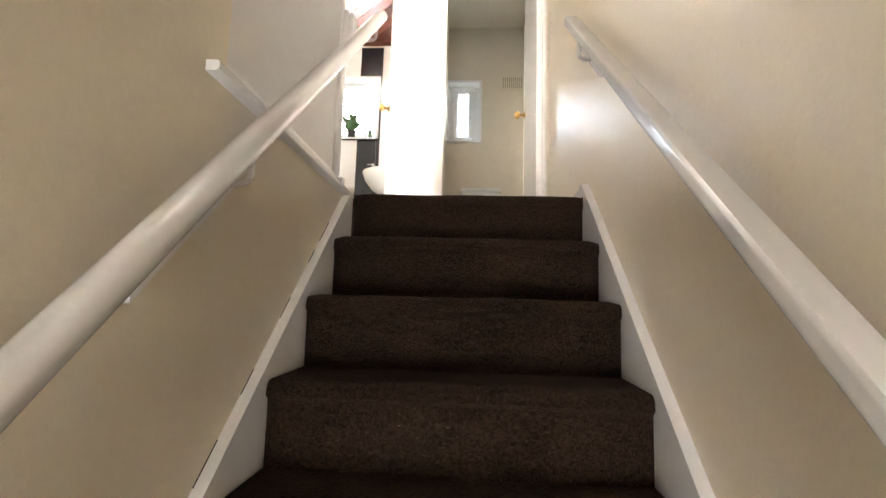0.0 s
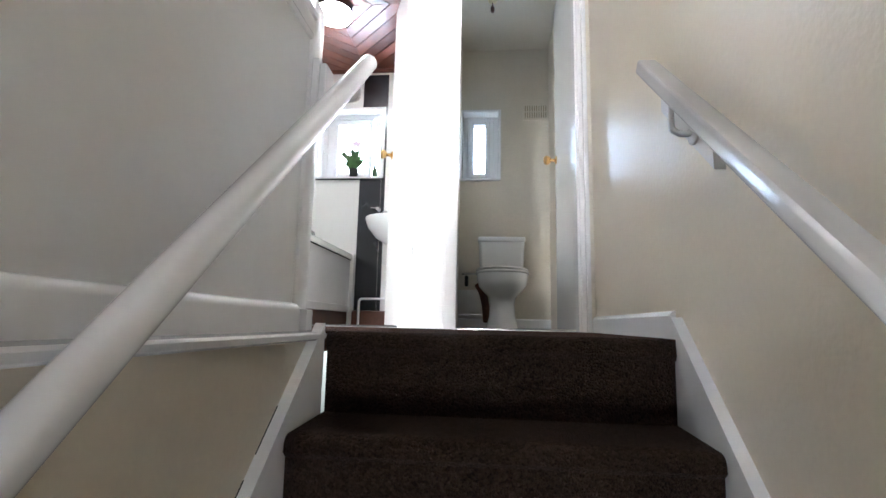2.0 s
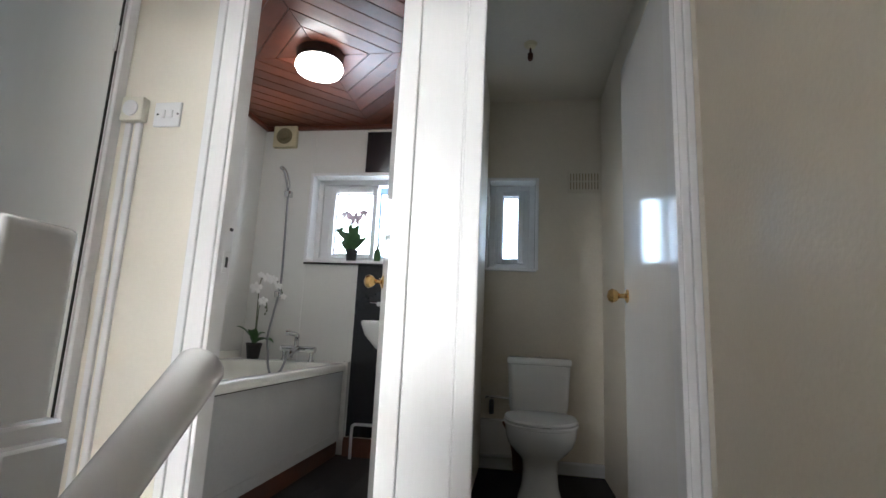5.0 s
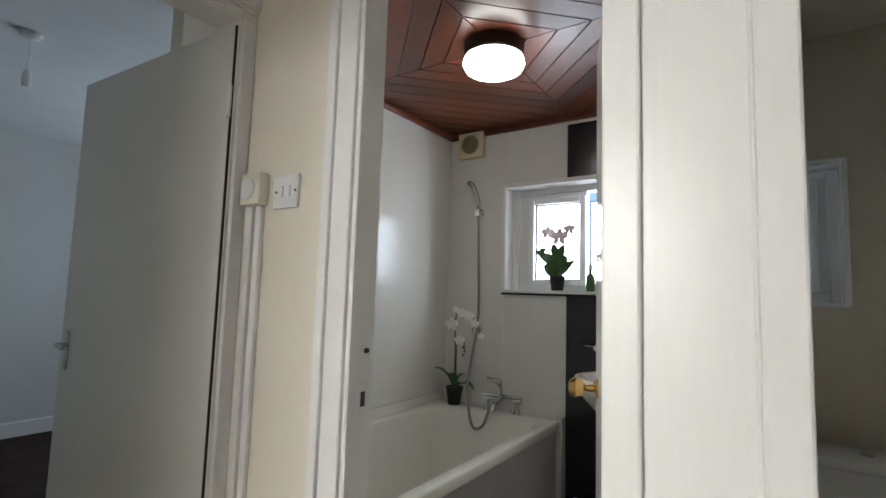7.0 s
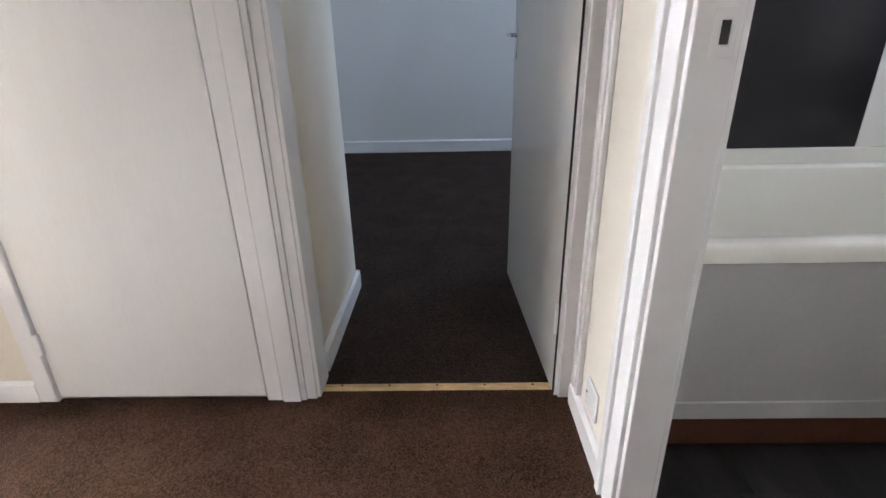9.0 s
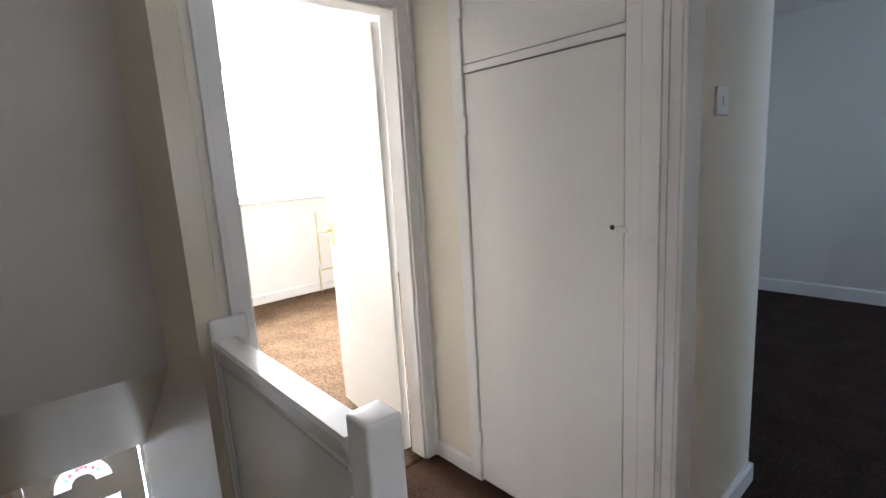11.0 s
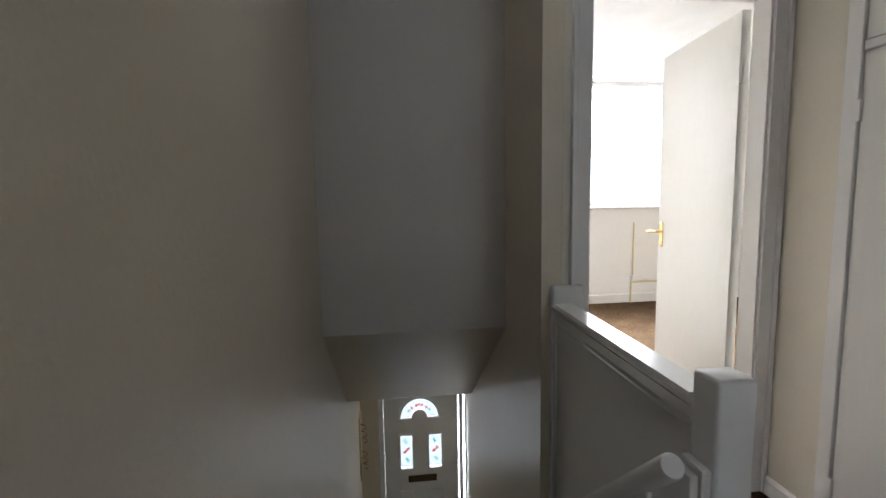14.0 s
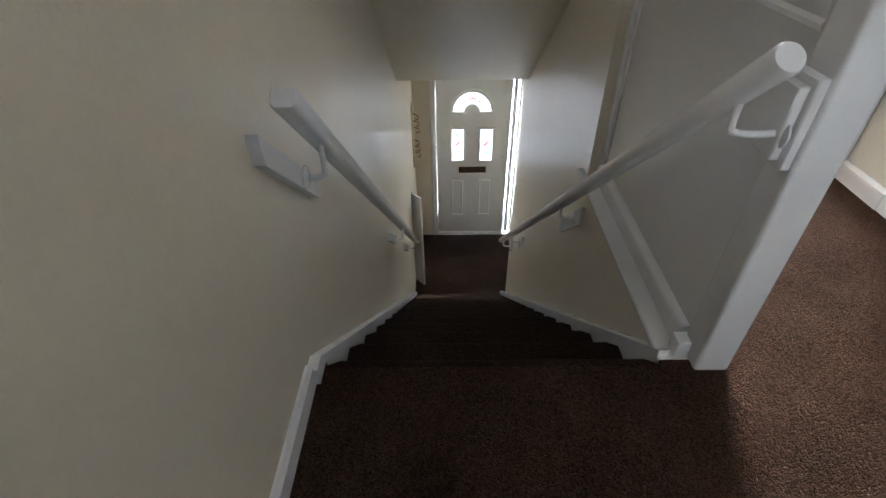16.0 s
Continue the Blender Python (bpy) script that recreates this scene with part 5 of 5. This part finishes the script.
for a in ((-2.6, -2.54, 1.08, 2.43), (-0.51, -0.45, 1.08, 2.43), (-2.54, -0.51, 1.08, 1.14), (-2.54, -0.51, 2.38, 2.43), (-1.05, -0.99, 1.14, 2.38)):
    box(bm, a[0], a[1], -4.42, -4.36, a[2], a[3], 0.005)
part("window_frame", bm, UPVC, fw)
for x0, x1 in ((-2.54, -1.05), (-0.99, -0.51)):
    p_ = part("pane", bm_box(x0, x1, -4.394, -4.388, 1.14, 2.38), CLEAR, fw, smooth=False)
    p_.visible_shadow = False
part("window_sill", bm_box(-2.66, -0.39, -4.36, -4.22, 1.055, 1.082, 0.006, 2), GLOSS, fw)
rad = thing("radiator", (-3.3, -4.2, 0.2), "white panel radiator with pipe and valve under the window", "radiator")
bm = bmesh.new()
front = []
for k in range(26):
    x = -3.90 + 0.046 * k
    front += [(x, -4.226), (x + 0.008, -4.205), (x + 0.030, -4.205), (x + 0.038, -4.226)]
prism(bm, front + [(-2.71, -4.240), (-3.90, -4.240)], "z", 0.20, 0.82)
box(bm, -3.91, -2.70, -4.25, -4.23, 0.18, 0.84, 0.006)
part("panel", bm, UPVC, rad)
part("pipe", tube(bmesh.new(), curve_through([(-2.155, -4.215, 0.0), (-2.155, -4.215, 0.22), (-2.175, -4.215, 0.24), (-2.45, -4.215, 0.24), (-2.71, -4.215, 0.24)], 5), 0.011, 10), AGED, rad, "copper coloured pipe")
part("valve", lathe(bmesh.new(), [(0.016, 0), (0.020, 0.02), (0.018, 0.07), (0.01, 0.075)], (-2.165, -4.215, 0.24), 14), UPVC, rad)
part("riser", tube(bmesh.new(), [(-2.195, -4.262, 0.30), (-2.195, -4.262, 0.90)], 0.009, 10), AGED, rad)
for x, y in ((-3.7, -4.24), (-2.85, -4.24)):
    part("wall_bracket", bm_box(x, x + 0.03, -4.281, -4.225, 0.3, 0.75), UPVC, rad)

# back bedroom window and pendant
bw = tagged(thing("window_back_bedroom", (-3.3, BACK, 1.0), "white upvc back bedroom window", "window"), kind="structure")
bm = bmesh.new()
for a in ((-4.1, -4.04, 1.0, 2.1), (-2.56, -2.5, 1.0, 2.1), (-4.04, -2.56, 1.0, 1.06), (-4.04, -2.56, 2.04, 2.1), (-3.33, -3.27, 1.06, 2.04)):
    box(bm, a[0], a[1], BACK + 0.10, BACK + 0.16, a[2], a[3], 0.005)
part("window_frame", bm, UPVC, bw)
for x0, x1 in ((-4.04, -3.33), (-3.27, -2.56)):
    p_ = part("pane", bm_box(x0, x1, BACK + 0.127, BACK + 0.133, 1.06, 2.04), CLEAR, bw, smooth=False)
    p_.visible_shadow = False
bp = thing("bedroom_pendant", (-2.75, 0.95, TOP), "bare white pendant lamp holder on a short flex", "lamp holder")
part("rose", lathe(bmesh.new(), [(0.012, -0.03), (0.040, -0.02), (0.048, -0.001)], (-2.75, 0.95, TOP), 20), UPVC, bp)
part("flex", tube(bmesh.new(), [(-2.75, 0.95, TOP - 0.02), (-2.75, 0.95, TOP - 0.19)], 0.0035, 8), UPVC, bp)
part("holder", lathe(bmesh.new(), [(0.019, -0.27), (0.019, -0.21), (0.010, -0.185)], (-2.75, 0.95, TOP), 16), UPVC, bp)

# ---- hall and front door ----
fd = tagged(thing("door_front", (0.17, DOOR_Y, LOW), "white upvc front door with arched stained glass lights and letterbox", "door"), kind="structure")
ya, yb = DOOR_Y - 0.07, DOOR_Y - 0.02
lights = [(0.266, 0.392, -1.555, -1.205), (-0.047, 0.085, -1.560, -1.208)]
bm = wall_mesh("x", -0.215, 0.560, LOW + 0.03, -0.56, ya, yb, [*lights, (-0.03, 0.395, -1.02, -0.82)])
part("leaf", bm, UPVC, fd, smooth=False)
for x0, x1, z0, z1 in lights:
    pn = part("pane", bm_box(x0, x1, ya + 0.02, ya + 0.026, z0, z1), DOOR_GLASS, fd, "leaded glass with red and turquoise motif", smooth=False)
    pn.visible_shadow = False
    xm, zm = (x0 + x1) / 2, (z0 + z1) / 2
    for dx, dz, m in ((0, 0, RED_GLASS), (-0.02, 0.02, RED_GLASS), (0.02, -0.015, RED_GLASS), (0, 0.09, BLUE_GLASS), (0, -0.09, BLUE_GLASS), (0.015, 0.11, BLUE_GLASS), (-0.015, -0.11, BLUE_GLASS)):
        g = part("motif", lathe(bmesh.new(), [(0.016, 0), (0.016, 0.003)], (xm + dx, ya + 0.028, zm + dz), 8, (0, 1, 0)), m, pn)
        g.visible_shadow = False
    rim = bmesh.new()
    for a in ((x0 - 0.022, x0, z0 - 0.022, z1 + 0.022), (x1, x1 + 0.022, z0 - 0.022, z1 + 0.022), (x0, x1, z0 - 0.022, z0), (x0, x1, z1, z1 + 0.022)):
        box(rim, a[0], a[1], yb - 0.002, yb + 0.014, a[2], a[3], 0.005)
    part("glazing_bead", rim, UPVC, fd)
acx, acz, ar = 0.1825, -1.015, 0.200
arch_pane = part("pane", bm_box(-0.03, 0.395, ya + 0.02, ya + 0.026, -1.02, -0.82), DOOR_GLASS, fd, "arched leaded glass", smooth=False)
arch_pane.visible_shadow = False
for dx, dz, m in ((0, 0.125, RED_GLASS), (-0.03, 0.115, RED_GLASS), (0.03, 0.115, RED_GLASS), (-0.11, 0.06, BLUE_GLASS), (0.11, 0.06, BLUE_GLASS), (-0.08, 0.09, RED_GLASS), (0.08, 0.09, RED_GLASS)):
    g = part("motif", lathe(bmesh.new(), [(0.015, 0), (0.015, 0.003)], (acx + dx, ya + 0.028, acz + dz), 8, (0, 1, 0)), m, arch_pane)
    g.visible_shadow = False
bm = bmesh.new()
for k in range(20):
    a0, a1 = math.pi * k / 20, math.pi * (k + 1) / 20
    p = [(acx + r * math.cos(a), acz + r * math.sin(a)) for r, a in ((ar, a0), (ar, a1), (ar + 0.03, a1), (ar + 0.03, a0))]
    prism(bm, p, "y", yb - 0.004, yb + 0.014)
    q = [(acx + r * math.cos(a), acz - 0.005 + r * math.sin(a)) for r, a in ((0.055, a0), (0.055, a1), (0.085, a1), (0.085, a0))]
    prism(bm, q, "y", yb - 0.004, yb + 0.014)
    corner = [(acx + (ar + 0.012) * math.cos(a), acz + (ar + 0.012) * math.sin(a)) for a in (a0, a1)]
    x_out = [max(acx - 0.23, min(acx + 0.23, acx + 0.34 * math.cos(a))) for a in (a0, a1)]
    z_out = [min(acz + 0.215, acz + 0.34 * math.sin(a)) for a in (a0, a1)]
    prism(bm, [corner[0], corner[1], (x_out[1], z_out[1]), (x_out[0], z_out[0])], "y", yb - 0.03, yb + 0.002)
    core = [(acx, acz - 0.005)] + [(acx + 0.06 * math.cos(a), acz - 0.005 + 0.06 * math.sin(a)) for a in (a0, a1)]
    prism(bm, core, "y", yb - 0.03, yb + 0.001)
box(bm, acx - 0.23, acx - 0.055, yb - 0.004, yb + 0.014, acz - 0.025, acz - 0.001, 0.004)
box(bm, acx + 0.055, acx + 0.23, yb - 0.004, yb + 0.014, acz - 0.025, acz - 0.001, 0.004)
part("arch_surround", bm, UPVC, fd)
for x0, x1 in ((0.265, 0.40), (-0.05, 0.085)):
    pm = bmesh.new()
    for a in ((x0, x1, -2.28, -2.255), (x0, x1, -1.83, -1.805), (x0, x0 + 0.02, -2.255, -1.83), (x1 - 0.02, x1, -2.255, -1.83)):
        box(pm, a[0], a[1], yb - 0.001, yb + 0.010, a[2], a[3], 0.004)
    part("panel_moulding", pm, UPVC, fd)
part("letterbox", bm_box(0.010, 0.317, yb, yb + 0.014, -1.712, -1.640, 0.005, 2), LETTERBOX, fd, "tarnished dark brass letterbox flap")
h_ = lever(fd, (-0.165, yb, -1.52), (0, 1, 0), (1, 0, 0), UPVC, "white lever handle")
bm = bmesh.new()
for a in ((-0.2265, -0.2155, LOW, -0.50), (0.563, 0.622, LOW, -0.50), (-0.218, 0.563, -0.555, -0.50), (-0.218, 0.563, LOW, LOW + 0.026)):
    box(bm, a[0], a[1], DOOR_Y - 0.08, DOOR_Y + 0.012, a[2], a[3], 0.005)
part("door_frame", bm, UPVC, fd)
for z in (-2.35, -1.45, -0.75):
    part("hinge", lathe(bmesh.new(), [(0.009, 0), (0.009, 0.09)], (0.566, DOOR_Y + 0.016, z), 10), UPVC, fd)
fd.location.x, fd.location.z, fd.scale.x = 0.2476, LOW + 0.012, 0.956
side = tagged(thing("window_hall_side", (-0.285, DOOR_Y, LOW), "narrow bright glazed strip beside the front door", "window"), kind="structure")
pn = part("pane", bm_box(-0.204, -0.132, DOOR_Y - 0.05, DOOR_Y - 0.044, LOW + 0.03, -0.48), OBSCURE, side, smooth=False)
pn.visible_shadow = False
part("mullion", bm_box(-0.187, -0.147, DOOR_Y - 0.07, DOOR_Y - 0.02, LOW + 0.03, -0.48, 0.004), UPVC, side)
setting("wall_hall_inner", wall_mesh("y", DOOR_Y, -2.62, LOW - 0.1, -0.1, -0.31, -0.215), CREAM, "cream painted hall wall by the front door", "wall")

rack = thing("coat_hooks", (0.845, -3.6, -1.2), "rusty wire coat hooks on a strip on the hall wall", "coat rack")
part("backing", bm_box(XR - 0.016, XR, -3.78, -3.60, -1.48, -0.85, 0.003), AGED, rack)
for k in range(6):
    z = -0.92 - 0.09 * k
    y = -3.64 - 0.045 * (k % 3)
    part("hook", tube(bmesh.new(), curve_through([(XR - 0.014, y, z), (0.805, y, z - 0.01), (0.785, y, z - 0.04), (0.80, y, z - 0.06), (0.815, y, z - 0.045)], 4), 0.005, 8), RUST, rack)
board_ = thing("white_board", (0.75, -3.1, LOW), "narrow white board standing against the hall wall", "board")
bm = bmesh.new()
prism(bm, [(0.853, -3.10), (0.752, -2.995), (0.765, -2.985), (0.854, -3.08)], "z", LOW, LOW + 1.08)
part("board", bm, GLOSS, board_)
